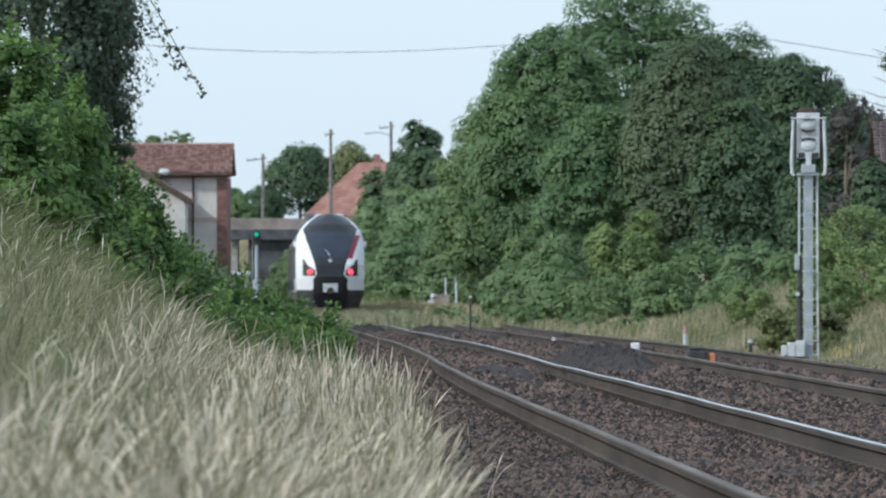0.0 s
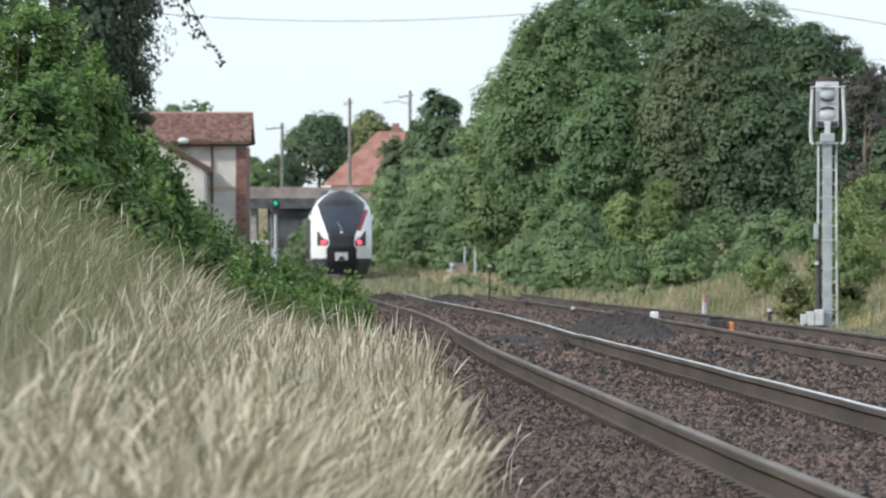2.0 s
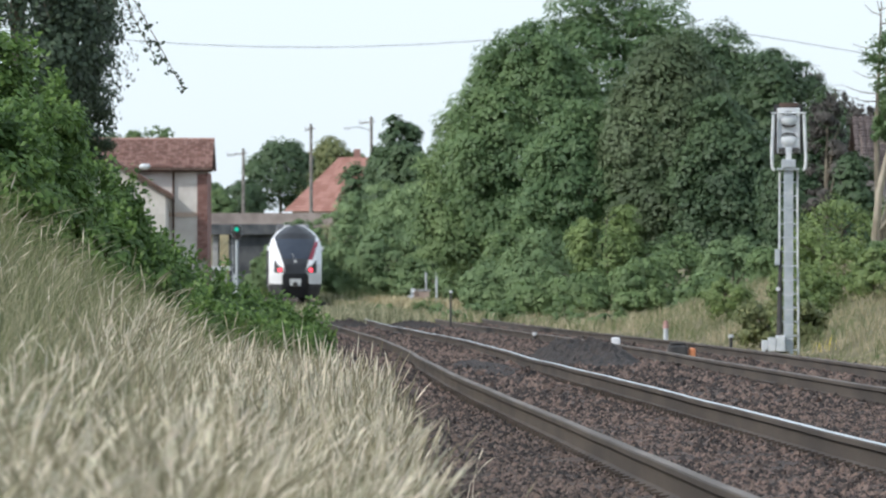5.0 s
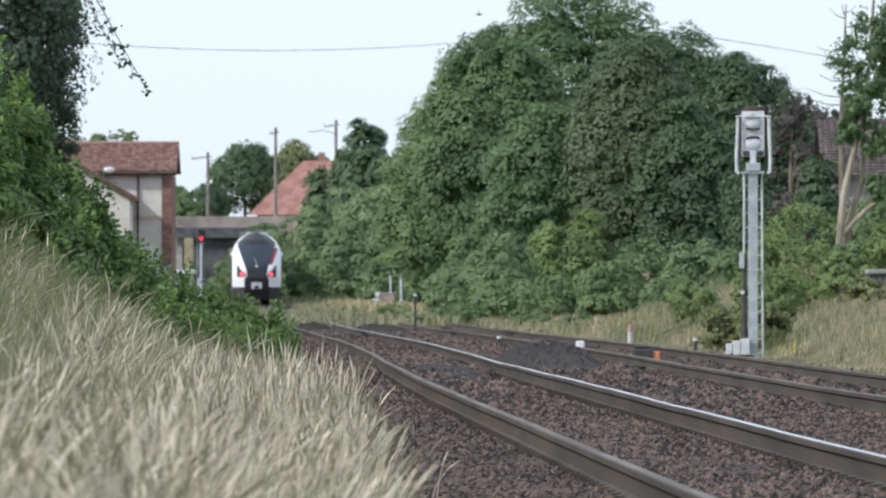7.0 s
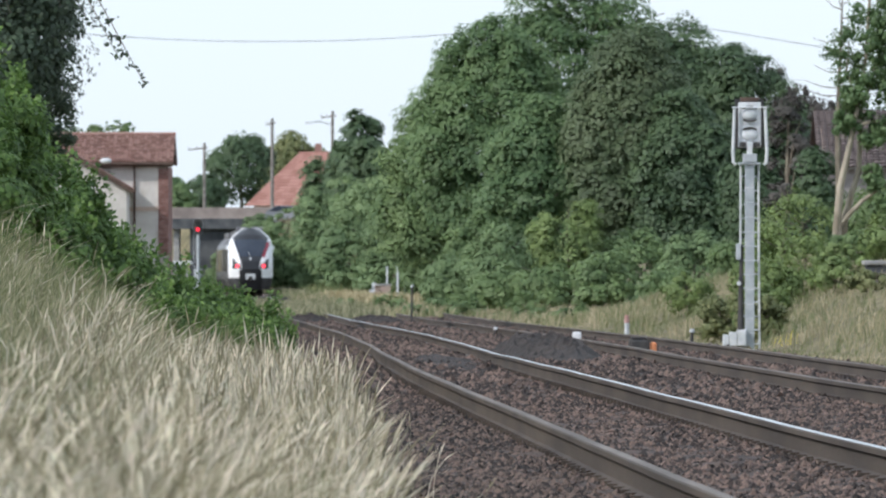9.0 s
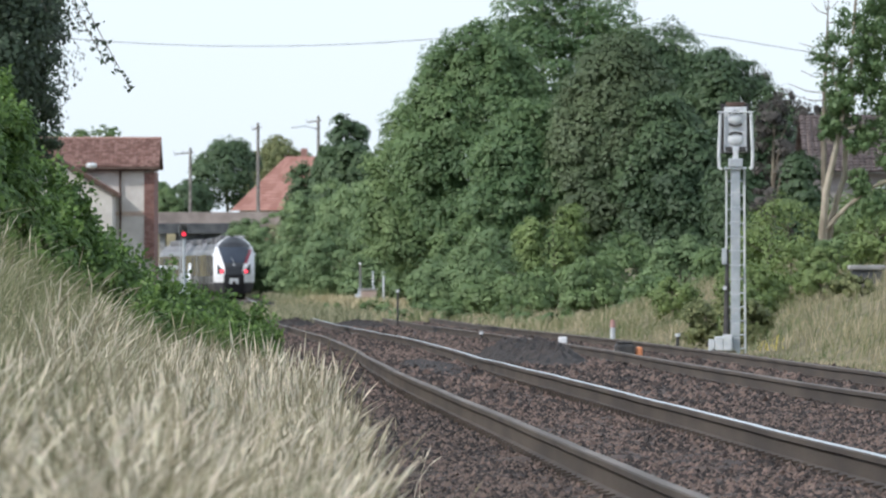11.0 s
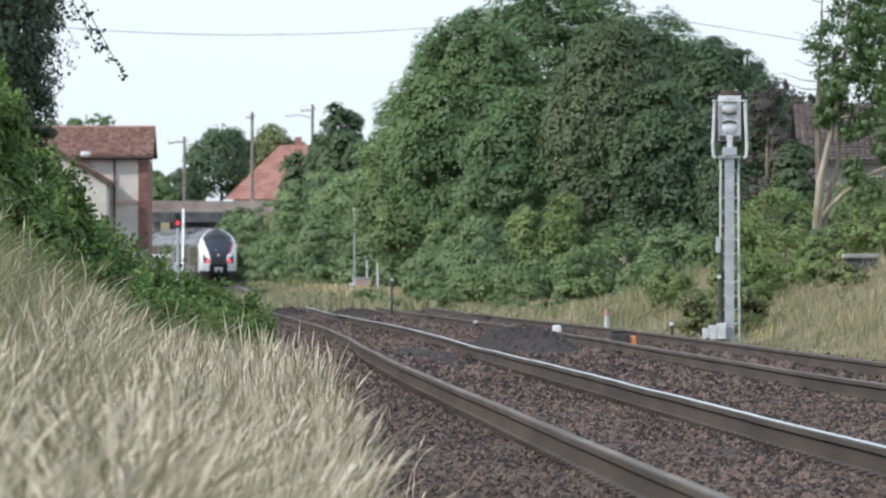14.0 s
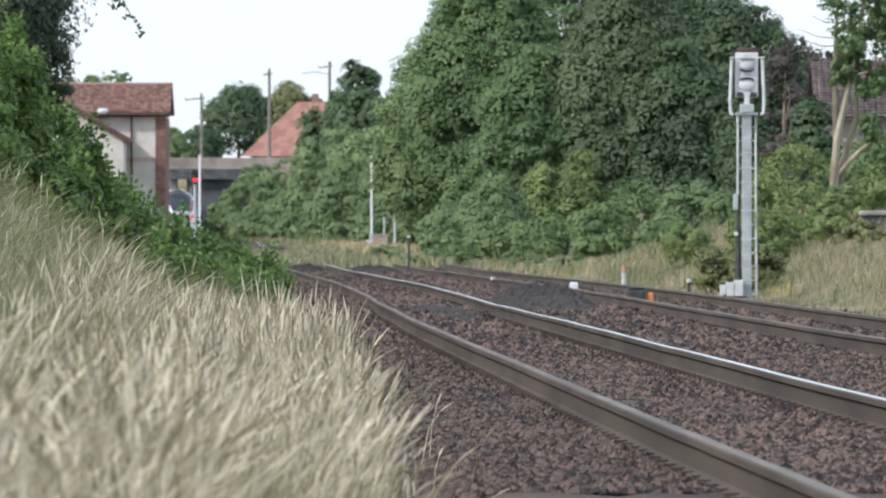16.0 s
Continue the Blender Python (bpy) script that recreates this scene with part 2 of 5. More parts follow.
def level(x, d):
    """The height of the ground."""
    off = np.asarray(x, float) - axis(d)
    left, right = -1.75 - off, off - 5.6
    bank = (1 - 0.88 * ramp01(d, 190, 300)) * (0.55 + 0.45 * ramp01(d, 14, 38))
    high = 6.2 * ramp01(d, 500, 670)
    zl = -0.15 * ramp01(left, 0, 0.35) + bank * (0.24 * np.clip(left - 0.35, 0, 1.1) + 0.62 * np.clip(left - 1.45, 0, 4.2) + 0.1 * np.clip(left - 5.65, 0, 15)) + high * ramp01(left, 3, 12)
    bank_r = ramp01(d, 60, 130) * (1 - 0.93 * ramp01(d, 215, 270))
    zr = -0.14 * ramp01(right, 0, 0.5) + bank_r * (0.37 * np.clip(right - 1.7, 0, 5) + 0.2 * np.clip(right - 6.7, 0, 10)) + high * ramp01(right, -1.2, 6)
    return grade(d) - 0.185 + np.where(left > 0, zl, 0) + np.where(right > 0, zr, 0)


def sheet(name, ds, offs, mats, follow=True, lift=0.0, wobble=0.0, seed=1):
    rng = np.random.default_rng(seed)
    dd, oo = np.meshgrid(ds, offs, indexing="ij")
    xx = oo + axis(dd)
    zz = level(xx, dd) + lift + wobble * rng.normal(size=dd.shape)
    n, m = dd.shape
    i = np.arange(n - 1)[:, None] * m + np.arange(m - 1)[None, :]
    faces = np.stack([i, i + 1, i + m + 1, i + m], -1).reshape(-1, 4)
    return new(name, mesh_of(name, np.stack([xx, dd, zz], -1).reshape(-1, 3), faces, mats, smooth=True))


ds = np.concatenate([[-400, -200, -100, -50], np.arange(-20, 300, 2.0), np.arange(300, 760, 6.0), [800, 900, 1100, 1390, 3000]])
offs = np.concatenate([[-1500, -600, -200, -80, -40], np.arange(-25, -9, 2.0), np.arange(-9, -1.6, 0.35), [-1.6, -0.9, 0, 1, 1.9, 2.8, 3.8, 4.8, 5.4],
                       np.arange(5.6, 15, 0.5), [17, 20, 25, 30, 40, 80, 200, 600, 1500]])
tagged(sheet("ground", ds, offs, [SOIL]), "grassy earth banks falling to the railway line", "ground", kind="structure")
bed = sheet("ballast_bed", np.arange(-20, 262, 0.5), np.concatenate([np.arange(-2.05, 5.9, 0.16), [5.9]]), [BALLAST], lift=0.022, wobble=0.008)
far_bed = sheet("ballast_bed", np.arange(262, 740, 4.0), np.arange(-2.05, 2.2, 0.25), [BALLAST], lift=0.012, wobble=0.008)
tagged(far_bed, "brown crushed stone ballast under the single line", "ballast", kind="structure")
tagged(bed, "brown crushed stone ballast under both tracks", "ballast", kind="structure")


def rail(side, centre, name_label, top, end=745):
    """One running rail as a swept profile with head, web and foot."""
    prof = [(-0.075, -0.172), (-0.075, -0.160), (-0.012, -0.140), (-0.010, -0.048), (-0.036, -0.038), (-0.036, -0.008), (-0.028, 0.0),
            (0.028, 0.0), (0.036, -0.008), (0.036, -0.038), (0.010, -0.048), (0.012, -0.140), (0.075, -0.160), (0.075, -0.172)]
    dl = np.concatenate([np.arange(-20, 300, 1.5), np.arange(300, 745, 4.0)])
    dl = dl[dl <= end]
    rng = np.random.default_rng(int(side * 10 + centre * 7) + 50)
    sag = np.convolve(rng.normal(size=len(dl) + 6), np.ones(7) / 7, "valid") * 0.006
    verts = np.array([[axis(d) + centre + side * 0.7535 + px, d, grade(d) + pz + s + (settle(d) if centre == 0 else 0)] for d, s in zip(dl, sag) for px, pz in prof])
    k = len(prof)
    faces, fm = [], []
    for i in range(len(dl) - 1):
        for j in range(k):
            faces.append((i * k + j, i * k + (j + 1) % k, (i + 1) * k + (j + 1) % k, (i + 1) * k + j))
            fm.append(1 if j == 6 else 0)
    ob = new("rail", mesh_of("rail", verts, [f for f, q in zip(faces, fm) if not q], [RAILSIDE]))
    head = new("rail_head", mesh_of("rail_head", verts, [f for f, q in zip(faces, fm) if q], [top]))
    head.parent = ob
    # sprung clips on both sides of the foot, one pair to a sleeper
    bm = bmesh.new()
    for d in np.arange(24.0, 120.0, 0.6):
        x, z = float(axis(d)) + centre + side * 0.7535, float(grade(d) + (settle(d) if centre == 0 else 0))
        for q in (-1, 1):
            box(x + q * 0.07 - 0.03, x + q * 0.07 + 0.03, d - 0.04, d + 0.04, z - 0.19, z - 0.142, 0, bm)
    tagged(part("rail_fastening", bm, RAILSIDE, ob, "rusty sprung clips along the rail foot"), kind="stuff")
    return tagged(ob, name_label, "rail", "running rails of the two tracks")


rail(-1, 0, "steel rail with rusty side and worn grey head", DULLTOP)
rail(1, 0, "steel rail with rusty side and shining head", RAILTOP)
rail(-1, TRACK_GAP, "rusty steel rail with brownish head", DULLTOP, 258)
rail(1, TRACK_GAP, "rusty steel rail lying beside the grass verge", DULLTOP, 258)


def stones(name, count, d0, d1, o0, o1, size, seed, mat, power=1.6):
    """Loose crushed stones strewn over the bed."""
    rng = np.random.default_rng(seed)
    d = d0 + (d1 - d0) * rng.random(count) ** power
    o = o0 + (o1 - o0) * rng.random(count)
    keep = np.ones(count, bool)
    for r in (-0.7535, 0.7535, TRACK_GAP - 0.7535, TRACK_GAP + 0.7535):
        keep &= np.abs(o - r) > 0.075
    d, o = d[keep], o[keep]
    n = len(d)
    x = o + axis(d)
    z = level(x, d) + 0.012 + 0.012 * rng.random(n)
    s = size * rng.uniform(0.5, 1.35, n) * np.clip(d / 60, 1, 1.8)
    base = np.array([[1, 0, 0], [0, 1, 0], [-1, 0, 0], [0, -1, 0], [0.2, 0.1, 0.75], [-0.2, -0.1, -0.7]], float)
    v = base[None] * rng.uniform(0.55, 1.1, (n, 6, 1)) + rng.normal(0, 0.14, (n, 6, 3))
    a = rng.random(n) * math.tau
    ca, sa = np.cos(a)[:, None], np.sin(a)[:, None]
    v = np.stack([v[..., 0] * ca - v[..., 1] * sa, v[..., 0] * sa + v[..., 1] * ca, v[..., 2]], -1) * s[:, None, None] * 0.5
    v += np.stack([x, d, z], -1)[:, None, :]
    tri = np.array([[0, 1, 4], [1, 2, 4], [2, 3, 4], [3, 0, 4]])
    v = v[:, :5]
    faces = (tri[None] + (np.arange(n) * 5)[:, None, None]).reshape(-1, 3)
    return tagged(new(name, mesh_of(name, v.reshape(-1, 3), faces, [mat])), "brown and grey crushed track stones, loosely heaped", "ballast stones", kind="stuff")


stones("ballast_stones", 40000, 33, 75, -0.72, 3.0, 0.062, 3, STONE)
stones("ballast_stones", 22000, 33, 80, -2.15, -0.78, 0.058, 6, DARKSTONE)
stones("ballast_stones", 24000, 72, 170, -2.0, 5.9, 0.075, 4, STONE, 1.2)
stones("ballast_stones", 9000, 160, 262, -2.0, 5.9, 0.085, 5, STONE, 1.0)


# ---- grass ----
def blades(n, d, x, height, lean, width, rng, head=2.4, drift=0.25, far=False):
    """Bent tapering stalks with a seed head, as strips; two segments where they stand far off."""
    lv = np.array([0, 0.65, 1.0] if far else [0, 0.55, 0.80, 0.89, 1.0])
    wd = np.array([1.0, head, 0.2] if far else [1.0, 0.75, 0.7, head, 0.25])
    ang = rng.random(n) * math.tau
    gust = np.array([noise.noise((a * 1.6, b * 0.5, 5.5)) for a, b in zip(x, d)])
    bx = lean * np.cos(ang) * rng.random(n) * 1.1 + drift * rng.normal(0.45, 0.7, n) + gust * 0.3
    by = lean * np.sin(ang) * rng.random(n)
    z0 = level(x, d) - 0.02
    face = rng.uniform(-0.9, 0.9, n)
    wx, wy = np.cos(face) * width, np.sin(face) * width
    k1 = len(lv)
    v = np.zeros((n, k1, 2, 3))
    for k in range(k1):
        t = lv[k]
        px, py, pz = x + bx * height * t ** 2.4, d + by * height * t ** 2.4, z0 + height * (t - 0.26 * t ** 4 * (np.abs(bx) + np.abs(by)))
        for q in (0, 1):
            w = (q - 0.5) * wd[k]
            v[:, k, q] = np.stack([px + wx * w, py + wy * w, pz], -1)
    f = np.array([[2 * k, 2 * k + 1, 2 * k + 3, 2 * k + 2] for k in range(k1 - 1)])
    faces = (f[None] + (np.arange(n) * 2 * k1)[:, None, None]).reshape(-1, 4)
    return v.reshape(-1, 3), faces


def grass(name, count, d0, d1, off0, off1, tall, width, seed, mat, label, power=1.0, lean=0.5, edge=0.0, head=2.4, drift=0.25):
    rng = np.random.default_rng(seed)
    d = d0 + (d1 - d0) * rng.random(count) ** power
    o = off0 + (off1 - off0) * rng.random(count)
    tuft = np.array([noise.noise((a * 0.9, b * 0.35, seed)) for a, b in zip(o, d)])
    keep = rng.random(count) < np.clip(0.75 + 0.9 * tuft, 0.12, 1)
    if edge:
        keep &= rng.random(count) < np.clip((off1 - o) / edge, 0.04, 1)
    # the trampled strip beside the line stays bare near the camera
    keep &= (off1 > 0) | (count < 1000) | (o + axis(d) < np.interp(d, [0, 14, 30, 40, 50, 58, 64], [-0.05, -0.06, -0.05, -0.06, -0.22, -0.32, 9]) + 0.06 * rng.normal(size=count))
    d, o, tuft = d[keep], o[keep], tuft[keep]
    x = o + axis(d)
    h = tall * rng.uniform(0.5, 1.12, len(d)) * (1 + 0.5 * tuft)
    v, f = blades(len(d), d, x, h, lean, width * rng.uniform(0.7, 1.3, len(d)), rng, head, drift, d0 > 90)
    return tagged(new(name, mesh_of(name, v, f, [mat])), label, "grass", kind="stuff")


DRY = "tall dry straw-coloured grass with seed heads on the bank"
grass("faded_grass", 24000, 20, 64, -4.6, -1.95, 0.50, 0.0026, 11, FADED, "faded greenish straw grass under the seed heads", 0.9, 0.40, 0.3, 0.9, 0.20)
grass("dry_grass", 11000, 20, 62, -3.7, -1.98, 0.60, 0.0021, 31, STRAW, DRY, 0.9, 0.26, 0.3, 3.6, 0.22)
grass("dry_grass", 9000, 28, 60, -3.1, -1.96, 0.62, 0.0023, 25, STRAW, DRY, 1.0, 0.22, 0.06, 3.8, 0.12)
grass("dry_grass", 1700, 40, 62, -2.7, -1.96, 0.74, 0.0025, 27, STRAW, DRY, 1.0, 0.18, 0.05, 3.8, 0.10)
grass("dry_grass", 1500, 44, 72, -6.4, -2.8, 0.70, 0.0025, 28, STRAW, DRY, 1.0, 0.6, 0.05, 3.6, 0.40)
grass("dry_grass", 1800, 38, 74, -6.8, -3.2, 0.58, 0.0024, 21, STRAW, DRY, 0.9, 0.6, 0.6, 3.2, 0.35)
grass("dry_grass", 2600, 14, 24, -3.9, -2.95, 0.74, 0.0024, 30, STRAW, "tall dry grass close to the foot of the bank", 1.0, 0.5, 0.1, 3.4, 0.30)
grass("green_grass", 24000, 44, 80, -7.6, -3.0, 0.56, 0.0032, 22, GREENGRASS, "green grass growing higher up the bank", 1.0, 0.5, 0.5, 0.8)
grass("green_grass", 19000, 22, 75, -7.5, -2.1, 0.44, 0.0034, 13, GREENGRASS, "green grass growing among the dry stalks", 0.8, 0.45, 0.5, 0.5)
grass("green_grass", 9000, 60, 130, -8, -2.2, 0.6, 0.008, 14, GREENGRASS, "green grass on the slope below the hedge", 1.0, 0.5, 0.4, 0.6)
VL = "mixed green and dry grass along the far verge"
grass("verge_grass", 25000, 95, 240, 7.4, 16, 0.42, 0.012, 15, VERGE, VL, 1.0, 0.8, 0, 0.9)
grass("verge_grass", 5000, 105, 240, 6.1, 7.5, 0.16, 0.012, 23, VERGE, "short dry grass at the foot of the bank", 1.0, 0.6, 0, 1.0)
grass("verge_grass", 14000, 230, 470, 5.6, 13, 0.38, 0.02, 16, VERGE, VL, 1.0, 0.5, 0, 1.2)
# growth added where heat shimmer swallows the second track
grass("verge_grass", 12000, 258, 456, 2.0, 6.2, 0.42, 0.024, 18, VERGE, "weeds and grass added where mirage hides the second track", 0.8, 0.5, 0, 1.0)
grass("verge_grass", 5000, 466, 640, 1.9, 5.0, 0.6, 0.04, 19, FADED, "faded green weeds beside the single line", 0.8, 0.5, 0, 0.8)
# added weeds stand in for the green mirage over the rails
grass("verge_grass", 9000, 246, 330, -2.4, 2.6, 0.5, 0.024, 24, FADED, "low weeds added over the ballast in the mirage's place", 0.8, 0.5, 0, 0.9)
grass("tan_grass", 6000, 330, 455, 3.6, 10, 0.62, 0.03, 26, TAN, "tall tan grass near the level crossing", 1.0, 0.5, 0, 1.6)
grass("yellow_flowers", 14, 151, 156, 7.35, 7.7, 0.36, 0.008, 29, FLOWER, "small yellow flowers in the grass by the mast", 1.0, 0.3, 0, 2.0)
grass("dry_stalks", 60, 22, 46, -2.5, -1.8, 0.45, 0.0036, 20, STRAW, "a few pale dry stalks at the edge of the ballast", 1.0, 0.3, 0, 3.0)
grass("verge_grass", 12000, 470, 680, 3.4, 14, 0.9, 0.05, 17, GREENGRASS, "green grass on the cutting side", 1.0, 0.5, 0, 0.8)


# ---- trees and shrubs ----
def leaves(points, out, size, rng):
    """One small folded leaf, a pair of triangles, for each point."""
    n = len(points)
    nrm = out + rng.normal(0, 0.24, (n, 3))
    nrm /= np.linalg.norm(nrm, axis=1)[:, None] + 1e-9
    a = np.cross(nrm, rng.normal(size=(n, 3)))
    a /= np.linalg.norm(a, axis=1)[:, None] + 1e-9
    b = np.cross(nrm, a)
    s = (size * rng.uniform(0.55, 1.25, n))[:, None]
    v = np.stack([points - a * s * 0.5, points + b * s * 0.3 - nrm * s * 0.1, points + a * s * 0.5, points - b * s * 0.3 - nrm * s * 0.1], 1)
    q = (np.array([[0, 2, 1], [0, 3, 2]])[None] + (np.arange(n) * 4)[:, None, None]).reshape(-1, 3)
    return v.reshape(-1, 3), q


def leafage(name, points, out, size, rng, mat, parent):
    """A leafy mesh whose leaves take the light together, as the rounded clump does that they sit on."""
    v, f = leaves(points, out, size, rng)
    me = mesh_of(name, v, f, [mat], smooth=True)
    u = out / (np.linalg.norm(out, axis=1)[:, None] + 1e-9) + rng.normal(0, 0.12, out.shape)
    u /= np.linalg.norm(u, axis=1)[:, None] + 1e-9
    me.normals_split_custom_set_from_vertices(np.repeat(u, 4, axis=0).tolist())
    ob = new(name, me)
    ob.parent = parent
    return ob


def crown_points(c, r, clumps, per, rng, clump=0.3, low=-0.9):
    """Leaf places on many ragged clumps that fill an uneven ellipsoid."""
    c, r = np.array(c, float), np.array(r, float)
    dirs = rng.normal(size=(clumps * 3, 3))
    dirs /= np.linalg.norm(dirs, axis=1)[:, None]
    dirs = dirs[dirs[:, 2] > low][:clumps]
    rad = rng.uniform(0.66, 0.98, len(dirs)) * (1 + 0.09 * np.sin(dirs[:, 0] * 5 + dirs[:, 2] * 4 + rng.random() * 6))
    pts, outs = [], []
    for u, q in zip(dirs, rad):
        cc = c + u * r * q
        cr = clump * r.min() * rng.uniform(0.6, 1.35)
        w = rng.normal(size=(per, 3))
        w /= np.linalg.norm(w, axis=1)[:, None]
        pts.append(cc + w * cr * rng.uniform(0.5, 1.12, (per, 1)) * np.array([1.1, 1.1, 0.85]))
        outs.append(w * 0.6 + u * 0.5 + np.array([0, 0, 0.35]))
    return np.concatenate(pts), np.concatenate(outs)


def billows(c, r, lobes, puffs, per, rng, size):
    """Leaf places on rounded puffs that clothe large lobes of a crown, denser on the side towards the line."""
    c, r = np.array(c, float), np.array(r, float)
    dirs = rng.normal(size=(lobes * 6, 3))
    dirs /= np.linalg.norm(dirs, axis=1)[:, None]
    dirs = dirs[(dirs[:, 1] < 0.45) & (dirs[:, 2] > -0.85)]
    chosen = [dirs[0]]
    for u in dirs[1:]:
        if len(chosen) < lobes and min(np.linalg.norm(u - w) for w in chosen) > 0.40:
            chosen.append(u)
    pts, outs = [], []
    for u in chosen:
        lc, lr = c + u * r * rng.uniform(0.54, 0.70), r * rng.uniform(0.26, 0.38)
        w = rng.normal(size=(puffs * 3, 3))
        w /= np.linalg.norm(w, axis=1)[:, None]
        w = w[(w @ u > -0.35) & (w[:, 2] > -0.75)][:puffs]
        for q in w:
            pc, pr = lc + q * lr * rng.uniform(0.82, 1.08), size * rng.uniform(0.6, 1.35)
            e = rng.normal(size=(per, 3))
            e /= np.linalg.norm(e, axis=1)[:, None]
            e[:, 2] = np.where(e[:, 2] < -0.3, -e[:, 2], e[:, 2])
            pts.append(pc + e * pr * rng.uniform(0.78, 1.06, (per, 1)) * np.array([1, 1, 0.85]))
            outs.append(e * 0.75 + q * 0.45 + np.array([0, 0, 0.3]))
    # twigs deeper in the crown
    e = rng.normal(size=(lobes * 130, 3))
    e /= np.linalg.norm(e, axis=1)[:, None]
    e = e[e[:, 1] < 0.3]
    pts.append(c + e * r * rng.uniform(0.5, 0.72, (len(e), 1)))
    outs.append(e)
    return np.concatenate(pts), np.concatenate(outs)


def tree(name, x, d, top, half, tone, seed, label, category="tree", leaf=0.25, clumps=90, per=130, low=None, trunk=0.18, depth=1.0, group="", clump=0.3, sprigs=0, lobes=0):
    rng = np.random.default_rng(seed)
    z0 = float(level(x, d))
    ob = thing(name, x, d, z0, label, category, group)
    h = top - z0
    bottom = (0.05 if low is None else low) * h
    c, r = (0, 0, (h + bottom) / 2), (half, half * depth, (h - bottom) / 2)
    stem = [(0, 0, -0.3), (0.03 * half, 0, h * 0.3), (-0.05 * half, 0, h * 0.6), (0, 0, h * 0.85)]
    part("trunk", tube(stem, [trunk, trunk * 0.8, trunk * 0.5, trunk * 0.15], 8), BARK, ob)
    for k in range(5):
        a, t = rng.random() * math.tau, rng.uniform(0.2, 0.7)
        p = Vector((0, 0, h * t))
        e = Vector((math.cos(a) * half * 0.75, math.sin(a) * half * 0.75 * depth, h * min(0.95, t + rng.uniform(0.08, 0.25))))
        part("limb", tube([p, p.lerp(e, 0.5) + Vector((0, 0, 0.05 * h)), e], [trunk * 0.4, trunk * 0.25, trunk * 0.08], 6), BARK, ob)
    p, o = billows(c, r, lobes, clumps, per, rng, clump) if lobes else crown_points(c, r, clumps, per, rng, clump)
    # upright leafy shoots that break the outline
    for k in range(sprigs):
        a, q = rng.random() * math.tau, rng.random() ** 0.5 * 0.9
        foot = np.array([math.cos(a) * half * q, math.sin(a) * half * depth * q, c[2] + r[2] * math.sqrt(1 - q * q) * 0.85])
        shoot = np.array([rng.normal(0.1, 0.25), rng.normal(0, 0.2), 1.0]) * rng.uniform(0.15, 0.42)
        t = rng.random((26, 1))
        p = np.concatenate([p, foot + shoot * t + rng.normal(0, 0.035, (26, 3))])
        o = np.concatenate([o, rng.normal(0, 0.6, (26, 3)) + np.array([0, -0.5, 0.5])])
    leafage("crown", p, o, np.full(len(p), leaf), rng, LEAF[tone], ob)
    return ob


TREES = [(8.7, 362, 15.2, 5.4, "m"), (4.75, 352, 12.5, 3.7, "m"), (12.2, 352, 12.6, 4.1, "k"), (15.3, 346, 11.4, 3.2, "k"),
         (2.3, 400, 10.2, 2.8, "l"), (6.72, 338, 8.6, 2.9, "m"), (10.3, 336, 11.6, 2.9, "s"), (12.91, 334, 8.6, 2.8, "k"), (15.3, 318, 7.6, 2.1, "k")]
for i, (x, d, top, half, tone) in enumerate(TREES):
    big = half > 3.5
    tree("broadleaf_tree", x, d, top, half, tone, 100 + i, {"s": "dense grey-green broadleaf tree leafy down to the ground", "k": "dense dark green broadleaf tree leafy down to the ground"}.get(tone,  "dense green broadleaf tree leafy down to the ground"),
         group="wood beside the line", leaf=0.205, clumps=34 if big else 24, per=84, depth=0.8, clump=0.60, lobes=34 if i == 0 else 27 if big else 20)
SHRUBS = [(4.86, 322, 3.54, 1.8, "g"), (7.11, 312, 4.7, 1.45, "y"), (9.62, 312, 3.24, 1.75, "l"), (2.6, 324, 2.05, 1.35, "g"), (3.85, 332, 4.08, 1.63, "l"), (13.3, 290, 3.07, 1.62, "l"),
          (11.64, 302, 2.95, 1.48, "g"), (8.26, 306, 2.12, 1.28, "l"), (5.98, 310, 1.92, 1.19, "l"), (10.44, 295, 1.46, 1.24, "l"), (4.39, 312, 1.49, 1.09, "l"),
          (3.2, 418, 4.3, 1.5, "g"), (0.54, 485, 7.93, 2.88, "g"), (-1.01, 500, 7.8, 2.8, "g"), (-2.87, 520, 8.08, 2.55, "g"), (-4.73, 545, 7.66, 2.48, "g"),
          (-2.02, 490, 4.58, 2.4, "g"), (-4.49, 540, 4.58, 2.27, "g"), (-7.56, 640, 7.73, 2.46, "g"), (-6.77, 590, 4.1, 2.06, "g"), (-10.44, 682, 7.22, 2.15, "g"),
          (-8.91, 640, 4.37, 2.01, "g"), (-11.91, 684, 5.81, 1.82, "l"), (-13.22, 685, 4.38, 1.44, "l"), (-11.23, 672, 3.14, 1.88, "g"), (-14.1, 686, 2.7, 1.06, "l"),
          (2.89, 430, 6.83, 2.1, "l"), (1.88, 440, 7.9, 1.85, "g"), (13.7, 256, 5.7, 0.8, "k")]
# shrubs beyond 430 m all take the leaf colour lightened for haze
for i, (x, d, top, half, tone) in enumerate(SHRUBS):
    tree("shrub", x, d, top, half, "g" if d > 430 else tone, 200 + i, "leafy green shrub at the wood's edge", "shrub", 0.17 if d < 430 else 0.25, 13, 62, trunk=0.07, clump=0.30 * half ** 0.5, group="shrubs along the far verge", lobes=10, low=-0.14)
rng = random.Random(8)
